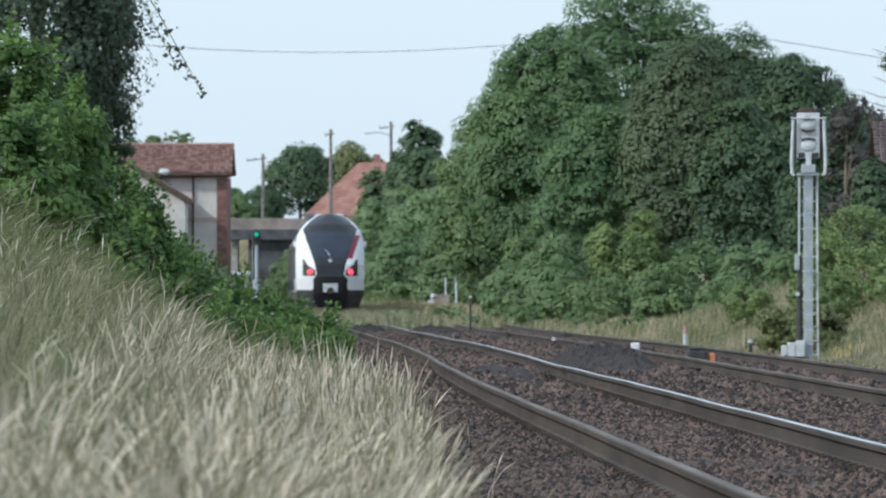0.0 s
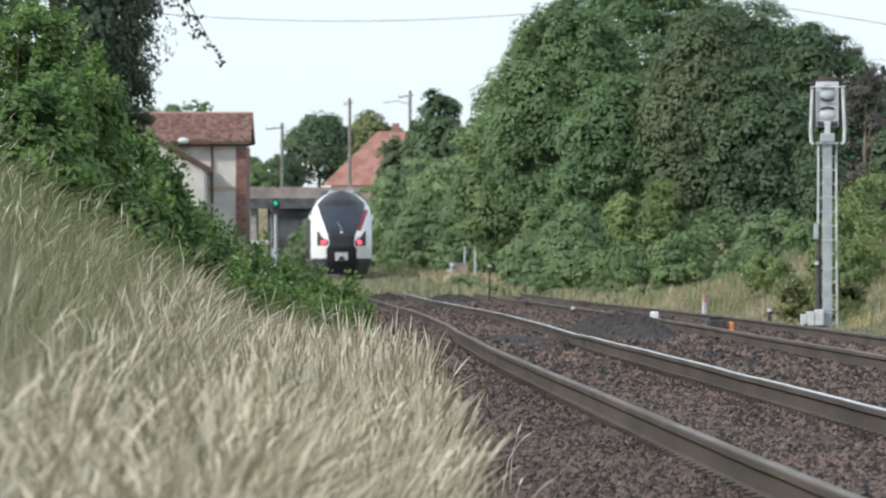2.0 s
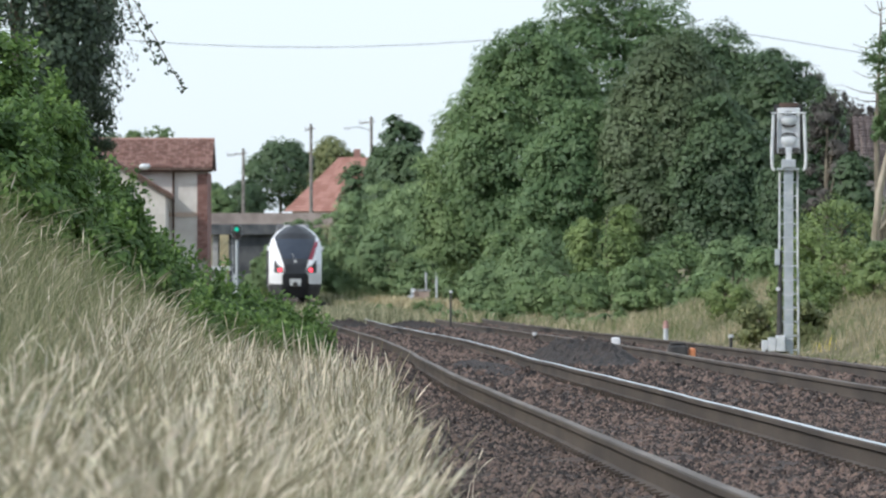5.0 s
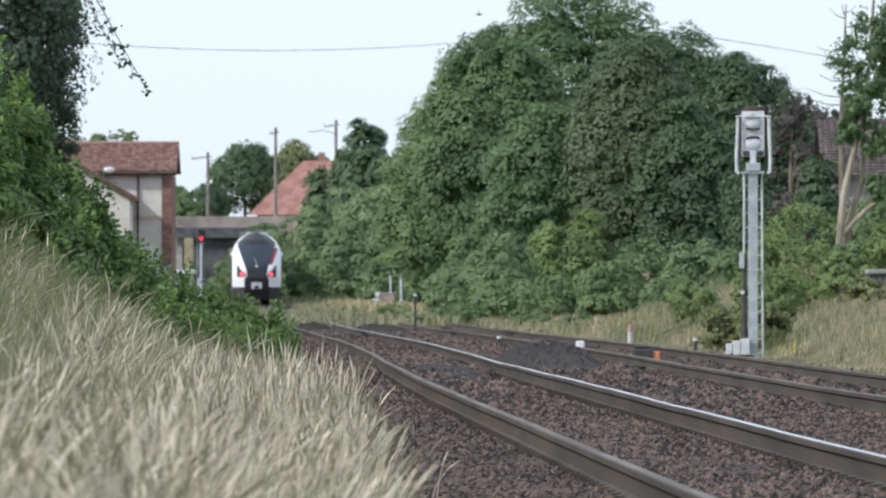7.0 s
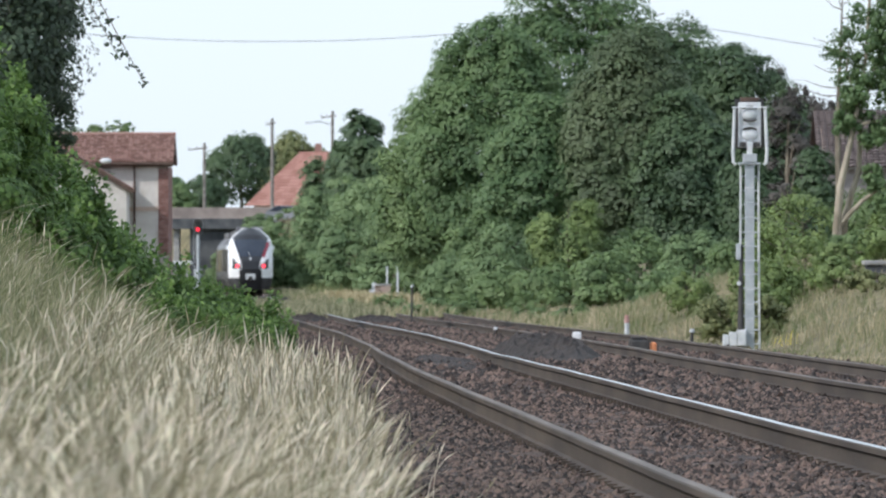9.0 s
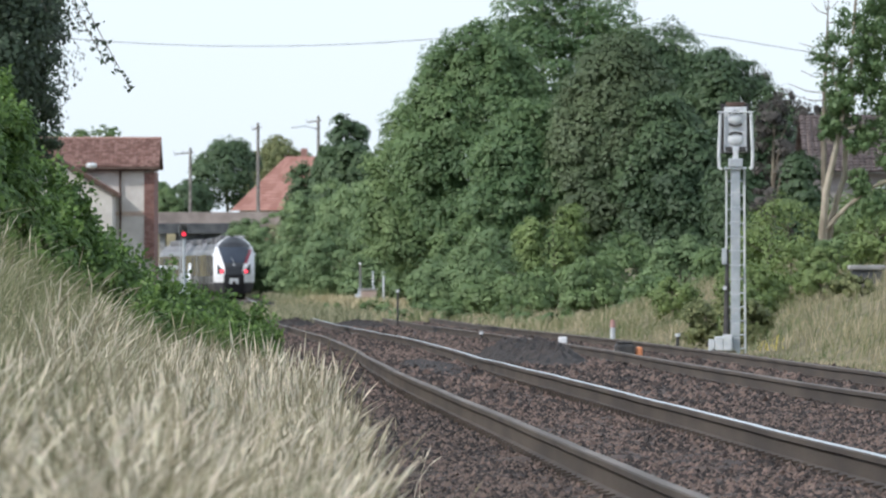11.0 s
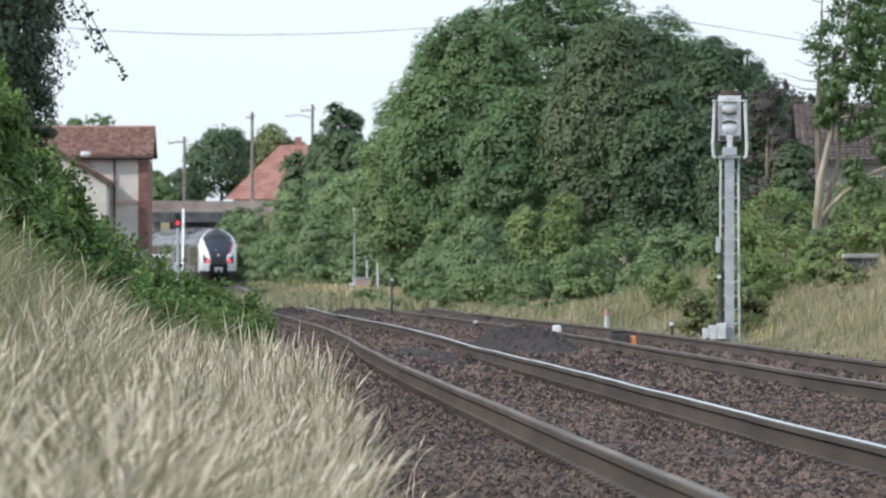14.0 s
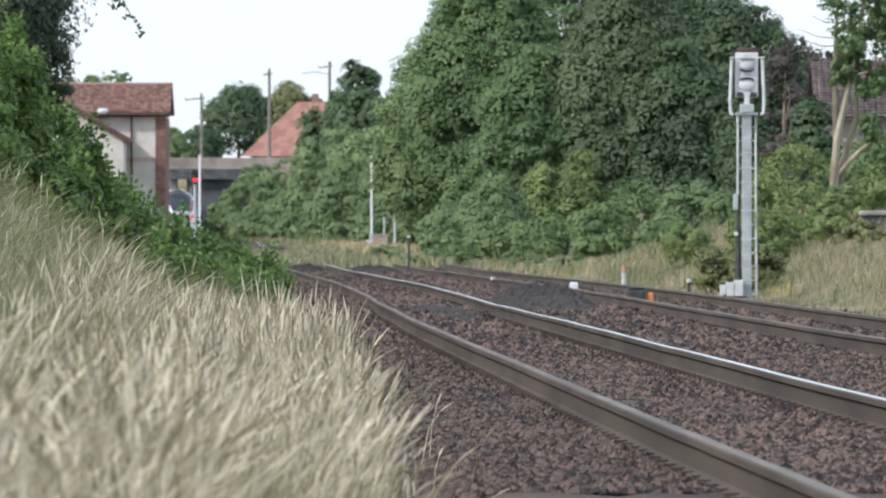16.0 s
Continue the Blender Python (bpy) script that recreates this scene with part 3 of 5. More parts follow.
for i in range(26):
    d = rng.uniform(252, 300)
    x = float(axis(d)) + (rng.uniform(5.2, 15) if d < 262 else rng.uniform(1.6, 15.5))
    half = rng.uniform(0.3, 0.75)
    tree("weed_clump", x, d, float(level(x, d)) + half * rng.uniform(0.7, 1.6), half, rng.choice("lmpgl"), 700 + i, "low clump of green weeds in the verge grass", "weeds", 0.10, 16, 70, trunk=0.02, clump=0.42, group="weeds along the far verge", low=-0.1)
FAR = [(-14.21, 800, 15.98, 3.69, "k"), (-17.46, 790, 11.82, 1.93, "k"), (-8.82, 830, 18.06, 2.67, "p"), (-11.4, 840, 16.33, 1.76, "p"), (-1.64, 560, 13.41, 2.04, "k"),
          (-3.86, 600, 11.08, 2.3, "k"), (-0.9, 552, 11.2, 2.2, "k"), (-2.6, 575, 11.6, 1.9, "k"), (-20.98, 620, 13.89, 2.86, "l"), (-19.08, 760, 10.61, 1.33, "l"), (-20.41, 770, 11.54, 1.62, "m"),
       # these two are added to shade the train, nearly hidden by the house
       (-24, 610, 12.6, 3, "m"), (-21.4, 640, 12.9, 2.7, "l")]
for i, (x, d, top, half, tone) in enumerate(FAR):
    tree("distant_tree", x, d, top, half, tone, 300 + i, {"k": "dark green rounded tree in the distance", "p": "pale yellowish green tree behind the roofs", "l": "fresh green tree behind the house", "m": "green tree behind the house"}[tone],
         "tree", 0.40, 15, 54, trunk=0.2, low=0.08, clump=0.27 * half, lobes=12)
HEDGE = [(-4.06, 74, 3.22, 0.52, "h"), (-3.91, 80, 2.99, 0.48, "h"), (-3.69, 70, 2.34, 0.49, "h"), (-3.87, 86, 2.76, 0.3, "h"), (-3.83, 80, 2.16, 0.5, "h"), (-3.72, 88, 2.25, 0.31, "h"),
          (-3.46, 90, 2, 0.31, "h"), (-3.25, 94, 1.75, 0.28, "h"), (-3.43, 84, 1.57, 0.41, "h"), (-3.01, 98, 1.41, 0.3, "h"), (-3.11, 90, 1.25, 0.38, "h"), (-2.74, 102, 1.22, 0.31, "h"),
          (-2.78, 96, 0.87, 0.34, "h"), (-2.44, 106, 1.05, 0.31, "h"), (-2.41, 100, 0.66, 0.35, "h"), (-2.07, 110, 0.9, 0.32, "h"), (-1.99, 104, 0.5, 0.33, "h"),
          (-1.73, 113, 0.75, 0.28, "h"), (-1.69, 108, 0.37, 0.3, "h"), (-1.48, 115, 0.46, 0.21, "h")]
for i, (x, d, top, half, tone) in enumerate(HEDGE):
    tree("hedge_bush", x, d, top + (0.06 if d < 92 else -0.22), half * 1.1, tone, 400 + i, "leafy green hedge bush on the bank", "bush", 0.078, 66, 120, trunk=0.02, depth=1.6, group="hedge on the bank", clump=0.3, sprigs=26)
tree("dark_tree", -10.0, 200, 13.5, 2.2, "d", 501, "tall dark evergreen tree clothed in ivy", leaf=0.16, clumps=190, per=150, trunk=0.3)
tree("dark_tree", -8.7, 203, 11.0, 1.05, "d", 502, "slim dark ivy-covered tree beside the taller one", leaf=0.14, clumps=130, per=140, trunk=0.2)


def hanging_tree():
    """A tree that leans in over the bank; only its drooping sprays come into view."""
    rng = np.random.default_rng(77)
    x0, d0 = -7.6, 100.0
    z0 = float(level(x0, d0))
    ob = thing("overhanging_tree", x0, d0, z0, "tree with dark drooping sprays hanging over the bank", "tree")
    part("trunk", tube([(0, 0, -0.2), (0.2, 0, 2.2), (0.6, 0, 4.5), (1.2, 0, 6.5)], [0.2, 0.17, 0.12, 0.05], 10), BARK, ob)
    ends = [(4.62, 3.05), (4.30, 3.38), (3.95, 3.75), (4.1, 4.2), (3.6, 4.0), (3.0, 3.9), (2.4, 3.7), (1.8, 3.6), (2.6, 4.5), (1.4, 4.1), (3.3, 4.6), (3.9, 4.6)]
    pts, outs = [], []
    for ex, ez in ends:
        z_end = ez + 0.42 - z0 + 0.9
        e = Vector((ex, rng.uniform(-1, 1), ez - z0 + 0.35))
        s = Vector((1.0, 0, 5.4))
        mid = s.lerp(e, 0.6) + Vector((0, 0, 0.55))
        part("branch", tube([s, s.lerp(mid, 0.5) + Vector((0, 0, 0.3)), mid, mid.lerp(e, 0.6) + Vector((0, 0, 0.1)), e], [0.03, 0.022, 0.014, 0.008, 0.004], 5), BARK, ob)
        for k in range(420 if ex < 3.4 else 85):
            t = rng.uniform(0.25, 1)
            q = mid.lerp(e, t) if t > 0.1 else mid
            w = rng.normal(size=3)
            spread = 0.34 if ex < 3.4 else 0.03 + 0.09 * (1 - t)
            pts.append(np.array(q) + w * spread * np.array([1, 1, 0.8]))
            outs.append(w)
    leafage("foliage", np.array(pts), np.array(outs), np.full(len(pts), 0.085), rng, LEAF["d"], ob)


hanging_tree()


# ---- the signal seen from behind, beside the far track ----
def signal_mast():
    x, d = 6.78, 150.0
    z0 = float(level(x, d))
    g = -0.14 - z0
    ob = thing("railway_signal", x, d, z0, "grey steel railway signal seen from behind, with ladder", "signal")
    part("mast", box(-0.085, 0.085, -0.09, 0.09, -0.2, 3.40 + g, 0.012), GALV, ob)
    for k in range(11):
        part("mast_band", box(-0.092, 0.092, -0.097, 0.097, 0.35 + k * 0.27, 0.362 + k * 0.27), PALEGREY, ob)
    head = part("signal_head", box(-0.21, 0.21, -0.06, 0.08, 3.62 + g, 4.46 + g, 0.02), PALEGREY, ob)
    part("back_plate", box(-0.27, 0.27, 0.12, 0.14, 3.60 + g, 4.52 + g, 0.004), DARKSTEEL, head, "dark back plate")
    for zc in (4.24, 3.85):
        bm = bmesh.new()
        bmesh.ops.create_uvsphere(bm, u_segments=20, v_segments=12, radius=0.145)
        for v in bm.verts:
            v.co = Vector((v.co.x, v.co.y * 0.35 - 0.06, v.co.z * 0.8 + zc + g))
        part("lamp_housing", bm, PALEGREY, head, "domed pale lamp housing", True)
        for q in ((-1, 1) if zc > 4 else (1,)):
            arc = [(0.125 * math.cos(a), -0.10, zc + g + q * (0.085 + 0.045 * math.sin(a))) for a in np.linspace(0.1, math.pi - 0.1, 9)]
            part("housing_seam", tube(arc, 0.020, 6), DARKSTEEL, head)
    for q in (-1, 1):
        part("terminal_block", box(q * 0.13 - 0.06, q * 0.13 + 0.06, -0.10, -0.05, 3.63 + g, 3.72 + g, 0.01), DARKSTEEL, head, "dark terminal block")
        part("guard_rail", tube([(q * 0.26, -0.12, 3.30 + g), (q * 0.305, -0.12, 3.33 + g), (q * 0.315, -0.12, 3.55 + g), (q * 0.285, -0.12, 4.33 + g)], 0.030, 8), PALEGREY, ob)
        part("ladder_rail", tube([(q * 0.165 + 0.015, 0.30, 3.32 + g), (q * 0.17 + 0.015, 0.34, 1.9), (q * 0.185 + 0.02, 0.40, -0.1)], 0.021, 6), PALEGREY, ob)
    part("sun_hood", box(-0.17, 0.17, -0.02, 0.16, 4.47 + g, 4.55 + g, 0.02), TIMBER, head, "rust-brown hood along the top")
    part("cross_bar", tube([(-0.33, -0.13, 4.36 + g), (0.33, -0.13, 4.36 + g)], 0.016, 8), PALEGREY, ob)
    part("platform", box(-0.2, 0.2, -0.14, 0.42, 3.30 + g, 3.34 + g, 0.008), GALV, ob)
    part("bracket", box(-0.13, 0.13, -0.16, 0.06, 3.34 + g, 3.50 + g, 0.02), GALV, ob)
    part("bracket_post", box(-0.05, 0.05, -0.14, -0.02, 3.48 + g, 3.70 + g, 0.01), PALEGREY, ob)
    for k in range(13):
        z = 0.15 + k * 0.26
        part("rung", tube([(-0.16, 0.36, z), (0.19, 0.36, z)], 0.014, 6), GALV, ob)
    part("cable_duct", tube([(-0.15, 0.05, 2.0), (-0.16, 0.05, 1.2), (-0.17, 0.03, 0.35)], [0.03, 0.045, 0.06], 8), DARKSTEEL, ob, "dark cable bundle")
    part("junction_box", box(-0.25, -0.16, 0.0, 0.14, 1.72, 2.02, 0.012), GALV, ob)
    part("small_lamp", tube([(-0.20, 0, 1.28), (-0.20, -0.05, 1.28)], 0.04, 10), PALEGREY, ob)
    for k, (a, b, top) in enumerate(((-0.50, -0.39, 0.33), (-0.385, -0.24, 0.38), (-0.235, -0.07, 0.42))):
        part("relay_box", box(a, b, -0.22, 0.1, 0.12, top, 0.018), PALEGREY, ob, "pale grey relay box")
    part("box_support", box(-0.42, 0.0, -0.12, 0.02, 0.0, 0.12, 0.01), DARKSTEEL, ob)


signal_mast()


# ---- small trackside things ----
def trackside():
    x, d = 4.95, 165.0
    z0 = float(level(x, d))
    ob = thing("marker_post", x, d, z0, "white marker post with faded red top", "post")
    part("post", tube([(0, 0, -0.05), (0, 0, 0.34)], 0.05, 10), PALEGREY, ob)
    part("red_top", tube([(0, 0, 0.34), (0, 0, 0.50)], [0.06, 0.045], 10), REDPAINT, ob, "faded red top")
    x, d = 3.57, 150.0
    ob = thing("white_cover", x, d, float(level(x, d)), "small white cable cover lying on the sleepers' ends", "cover")
    part("lid", box(-0.08, 0.08, -0.12, 0.12, 0.10, 0.24, 0.03), WHITE, ob)
    part("base", box(-0.09, 0.09, -0.14, 0.14, -0.02, 0.10, 0.01), CONCRETE, ob)
    x, d = 4.06, 128.0
    ob = thing("point_box", x, d, float(level(x, d)), "low dark trackside box with an orange end", "track box")
    part("case", box(-0.19, 0.12, -0.2, 0.2, 0.0, 0.25, 0.05), DARKSTEEL, ob, "dark rusty case")
    part("lid", box(-0.16, 0.09, -0.19, 0.19, 0.25, 0.28, 0.01), DARKSTEEL, ob)
    part("orange_end", box(0.14, 0.25, -0.15, 0.15, 0.0, 0.20, 0.04), ORANGE, ob, "orange end cap")
    for x, d, h in ((5.7, 150.0, 0.24), (2.4, 175.0, 0.15), (0.79, 235.0, 1.05)):
        ob = thing("stake", x, d, float(level(x, d)), "short dark stake standing beside the track", "stake", "stakes by the track")
        part("shaft", tube([(0, 0, -0.1), (0.01, 0, h)], [0.035, 0.03], 8), DARKSTEEL, ob)
        part("cap", tube([(0.01, 0, h), (0.01, 0, h + 0.06)], [0.05, 0.045], 8), PALEGREY, ob)
    # heaps of dark spoil lying on the ballast
    for x, d, w, l, h, s in ((2.45, 124, 0.8, 24, 0.33, 1), (-0.3, 238, 1.0, 8, 0.20, 2), (-2.3, 241, 0.8, 8, 0.22, 3), (0.85, 112, 0.6, 34, 0.09, 4)):
        bm = bmesh.new()
        bmesh.ops.create_grid(bm, x_segments=34, y_segments=90, size=1)
        for v in bm.verts:
            r2 = v.co.x ** 2 + v.co.y ** 2
            n = noise.noise((v.co.x * 4, v.co.y * 9, s)) * 0.5 + noise.noise((v.co.x * 14, v.co.y * 40, s)) * 0.35 + 1
            xx, dd = v.co.x * w, v.co.y * l * 0.5
            fall = max(0, 1 - r2) ** 0.9
            v.co = Vector((xx, dd, h * fall * n - 0.03 - 0.05 * max(0, r2 - 0.9)))
        ob = part("dirt_mound", bm, GRIME, None, "low heap of dark fine ballast beside the rails")
        ob.matrix_world = pose(x, d, float(level(x, d)) + 0.012, 0, 0, 1.2)
        tagged(ob, "", "heap", "heaps of dark ballast")
    x, d = 10.45, 170.0
    ob = thing("concrete_box", x, d, float(level(x, d)) - 0.27, "square grey concrete box set into the grassy bank", "concrete box")
    part("wall", box(-0.33, 0.33, -0.3, 0.3, 0.0, 0.62, 0.02), DARKCONC, ob)
    part("lid", box(-0.39, 0.39, -0.36, 0.36, 0.62, 0.72, 0.03), CONCRETE, ob, "pale weathered slab lid")


trackside()


# ---- station house by the level crossing ----
def tiled_roof(parent, name, x0, x1, y0, z0, y1, z1, mat, pitch=0.32, width=0.26):
    """A roof slope of overlapping tiles, from the eave (y0, z0) up to the ridge (y1, z1)."""
    L = math.hypot(y1 - y0, z1 - z0)
    e = np.array([0, (y1 - y0) / L, (z1 - z0) / L])
    nrm = np.array([0, -e[2], e[1]]) * (1 if y1 > y0 else -1)
    if nrm[2] < 0:
        nrm = -nrm
    rng = np.random.default_rng(int(abs(x0) * 10))
    verts, faces = [], []
    rows, cols = int(L / pitch) + 1, int((x1 - x0) / width)
    for r in range(rows):
        for c in range(cols):
            a = x0 + c * (x1 - x0) / cols
            b = a + (x1 - x0) / cols - 0.012
            s0, s1 = r * pitch, min((r + 1) * pitch + 0.06, L)
            lift = 0.02 + rng.uniform(0, 0.022)
            base = np.array([0, y0, z0])
            low, top = base + e * s0 + nrm * (0.045 + lift), base + e * s1 + nrm * 0.012
            bot = base + e * s0 + nrm * lift * 0.4
            k = len(verts)
            m = (a + b) / 2
            verts += [(a, low[1], low[2]), (m, low[1] + nrm[1] * 0.03, low[2] + nrm[2] * 0.03), (b, low[1], low[2]), (b, top[1], top[2]), (m, top[1] + nrm[1] * 0.03, top[2] + nrm[2] * 0.03), (a, top[1], top[2]),
                      (a, bot[1], bot[2]), (b, bot[1], bot[2])]
            faces += [(k, k + 1, k + 4, k + 5), (k + 1, k + 2, k + 3, k + 4), (k, k + 6, k + 7, k + 2, k + 1)]
    ob = new(name, mesh_of(name, verts, faces, [mat]))
    ob.parent = parent
    return ob


def station_house():
    x0, d0 = -11.15, 420.0
    z0 = float(level(x0, d0))
    ob = thing("station_house", x0, d0, z0, "cream rendered station house with brick corners and tiled roof", "house")
    ev, rg, W, D = 7.30 - z0, 8.80 - z0, 9.4, 7.6
    part("wall", prism([(-W, -0.3), (0, -0.3), (0, ev), (-W, ev)], -D / 2, D / 2), RENDERW, ob)
    for s in (-1, 1):
        part("gable", prism([(-D / 2, ev), (D / 2, ev), (0, rg - 0.08)], -0.1, 0.1), RENDERW, ob).matrix_local = pose(-0.12 if s > 0 else -W + 0.12, 0, 0, 0, 0, 90)
    roof = part("roof", prism([(-D / 2 - 0.35, ev - 0.02), (0, rg - 0.06), (D / 2 + 0.35, ev - 0.02), (D / 2 + 0.35, ev + 0.04), (0, rg), (-D / 2 - 0.35, ev + 0.04)], -W - 0.3, 0.28), TIMBER, ob)
    roof.matrix_local = Matrix.Rotation(radians(-90), 4, "Z") @ Matrix.Identity(4)
    roof.matrix_local = Matrix(((0, 1, 0, 0), (1, 0, 0, 0), (0, 0, 1, 0), (0, 0, 0, 1)))
    roof.data.flip_normals()
    for s in (-1, 1):
        tiled_roof(ob, "roof_tiles", -W - 0.3, 0.3, s * (D / 2 + 0.4), ev + 0.02, 0, rg + 0.02, TILE, 0.24, 0.2)
    part("ridge", tube([(-W - 0.3, 0, rg + 0.04), (0.3, 0, rg + 0.04)], 0.11, 10), TILE, ob, "row of ridge tiles")
    part("gutter", tube([(-W - 0.3, -D / 2 - 0.46, ev - 0.06), (0.3, -D / 2 - 0.46, ev - 0.06)], 0.07, 8), TIMBER, ob)
    part("eave_board", box(-W - 0.28, 0.27, -D / 2 - 0.40, -D / 2 - 0.36, ev - 0.2, ev - 0.02), TIMBER, ob)
    band = 4.92 - z0
    part("band_course", box(-W, -0.52, -D / 2 - 0.05, -D / 2, band - 0.12, band + 0.12, 0.01), PINKWALL, ob, "stone band course")
    part("downpipe", tube([(-1.72, -D / 2 - 0.08, 0.0), (-1.72, -D / 2 - 0.08, ev - 0.1)], 0.055, 8), TIMBER, ob)
    quoin = part("corner_pier", box(-0.5, 0.02, -D / 2 - 0.06, -D / 2 + 0.02, -0.3, ev - 0.2), MORTAR, ob, "brick corner pier")
    bm = box(-0.125, 0.125, -0.012, 0.012, -0.05, 0.05)
    proto = part("brick", bm, BRICK, quoin)
    z, r = -0.2, 0
    proto.location = (-0.37, -D / 2 - 0.068, z)
    while z < ev - 0.3:
        for k in range(2 + r % 2):
            if z > 2.4 and not (r == 0 and k == 0):
                b = new("brick", proto.data)
                b.parent = quoin
                b.location = (-0.37 + k * 0.26 - (0.13 if r % 2 else 0) + (0.0 if r % 2 == 0 else 0.0), -D / 2 - 0.068, z)
                if r % 2 and k in (0, 2):
                    b.scale = (0.5, 1, 1)
                    b.location.x = -0.435 if k == 0 else -0.045
                elif r % 2:
                    b.location.x = -0.24
        z += 0.112
        r += 1
    part("side_wall", box(0.004, 0.03, -D / 2 + 0.02, D / 2, -0.3, ev - 0.2), BRICK, ob, "red brick side wall")
    # lower wing with its gable towards the line
    ax, az = -4.72, 7.70 - z0
    sl = (7.70 - 5.95) / 2.95
    wing = part("wing_wall", prism([(ax - 2.75, -0.3), (ax + 2.75, -0.3), (ax + 2.75, az - 0.25 - 2.75 * sl), (ax, az - 0.25), (ax - 2.75, az - 0.25 - 2.75 * sl)], -9.0, -D / 2 + 0.1), RENDERW, ob)
    for s in (-1, 1):
        part("verge_board", prism([(ax, az - 0.22), (ax + s * 3.1, az - 0.22 - 3.1 * sl), (ax + s * 3.1, az + 0.02 - 3.1 * sl), (ax, az + 0.04)], -9.32, -9.22), TIMBER, wing, "dark timber verge board")
        part("wing_roof", prism([(ax, az - 0.1), (ax + s * 3.05, az - 0.1 - 3.05 * sl), (ax + s * 3.05, az + 0.05 - 3.05 * sl), (ax, az + 0.07)], -9.22, -D / 2 + 0.2), TILE, ob)
    # street lamp fixed to the wall
    lamp = part("wall_lamp", tube([(-3.0, -9.35, 7.25 - z0), (-3.0, -9.6, 7.32 - z0)], 0.04, 8), GALV, ob)
    bm = bmesh.new()
    bmesh.ops.create_uvsphere(bm, u_segments=14, v_segments=8, radius=0.26)
    for v in bm.verts:
        v.co = Vector((v.co.x * 1.15 - 3.0, v.co.y * 0.8 - 9.7, v.co.z * 0.62 + 7.30 - z0))
    part("lamp_globe", bm, PALEGREY, lamp, "pale lamp globe", True)


station_house()


def shelter():
    x, d = -11.4, 455.0
    z0 = float(level(x, d))
    ob = thing("trackside_hut", x, d, z0, "small grey hut with a pale flat roof near the crossing", "hut")
    part("wall", box(-1.2, 0.35, -0.8, 0.8, -0.2, 2.05, 0.02), CONCRETE, ob)
    part("roof", box(-1.4, 0.55, -1.0, 1.0, 2.05, 2.25, 0.04), PALEGREY, ob, "pale flat roof")


shelter()


# ---- colour-light signal beyond the crossing ----
def far_signal():
    x, d = -11.54, 500.0
    z0 = float(level(x, d))
    ob = thing("colour_light_signal", x, d, z0, "black colour-light signal with white edge on a grey mast", "signal")
    part("mast", tube([(0, 0.1, -0.2), (0, 0.1, 5.0 - z0)], 0.10, 10), GALV, ob)
    zc = 4.66 - z0

    def oval(w, h):
        r = w
        return [(r * math.cos(a), zc + (h - r) * (1 if math.sin(a) >= 0 else -1) + r * math.sin(a)) for a in np.linspace(0, math.tau, 33)[:-1]]
    part("rim", prism(oval(0.305, 0.505), -0.06, 0.0), GALV, ob, "white edge of the signal plate")
    plate = part("signal_plate", prism(oval(0.29, 0.49), -0.09, -0.06), DARKSTEEL, ob)
    for dz, m, n in ((0.17, SIGGREEN, "green_lamp"), (-0.19, SIGRED, "red_lamp")):
        part(n, tube([(0, -0.09, zc + dz), (0, -0.13, zc + dz)], 0.125, 16), m, plate)
        hood = [(0.16 * math.cos(a), zc + dz + 0.16 * math.sin(a)) for a in np.linspace(0, math.pi, 9)] + [(0.14 * math.cos(a), zc + dz + 0.14 * math.sin(a)) for a in np.linspace(math.pi, 0, 9)]
        part("hood", prism(hood, -0.34, -0.09), DARKSTEEL, plate)
    part("case", box(-0.22, 0.22, 0.1, 0.4, 0.6, 1.9, 0.03), GALV, ob)
    part("ladder", box(-0.28, -0.24, 0.2, 0.24, 0, 4.0, 0.01), GALV, ob)
    # added sliding disc: both lamps glow, it hides the one meant to be out
    blind = part("blind", tube([(0, 0, 0), (0, -0.02, 0)], 0.135, 16), DARKSTEEL, ob, "added dark disc that hides one lamp")
    return blind, zc


blind, blind_z = far_signal()


# ---- half barriers of the level crossing ----
def barrier(x, d, away):
    z0 = float(level(x, d))
    ob = thing("level_crossing_barrier", x, d, z0, "white barrier arm on a steel post at the crossing", "barrier", "barriers of the level crossing")
    part("post", box(-0.12, 0.12, -0.12, 0.12, -0.1, 1.05, 0.02), GALV, ob)
    part("machine_case", box(-0.3, 0.1, -0.25, 0.25, 0.0, 0.72, 0.04), PALEGREY, ob)
    bm = box(-0.065, 0.065, 0.0, 4.6, -0.055, 0.055, 0.012)
    box(-0.11, 0.11, -0.75, 0.0, -0.10, 0.10, 0.02, bm)
    arm = part("arm", bm, WHITE, ob, "white barrier arm")
    part("counterweight", box(-0.14, 0.14, -0.95, -0.55, -0.14, 0.14, 0.03), PALEGREY, arm, "grey counterweight")
    return arm, z0, away


arms = [barrier(-10.36, 460.0, 1), barrier(-0.58, 462.0, -1)]


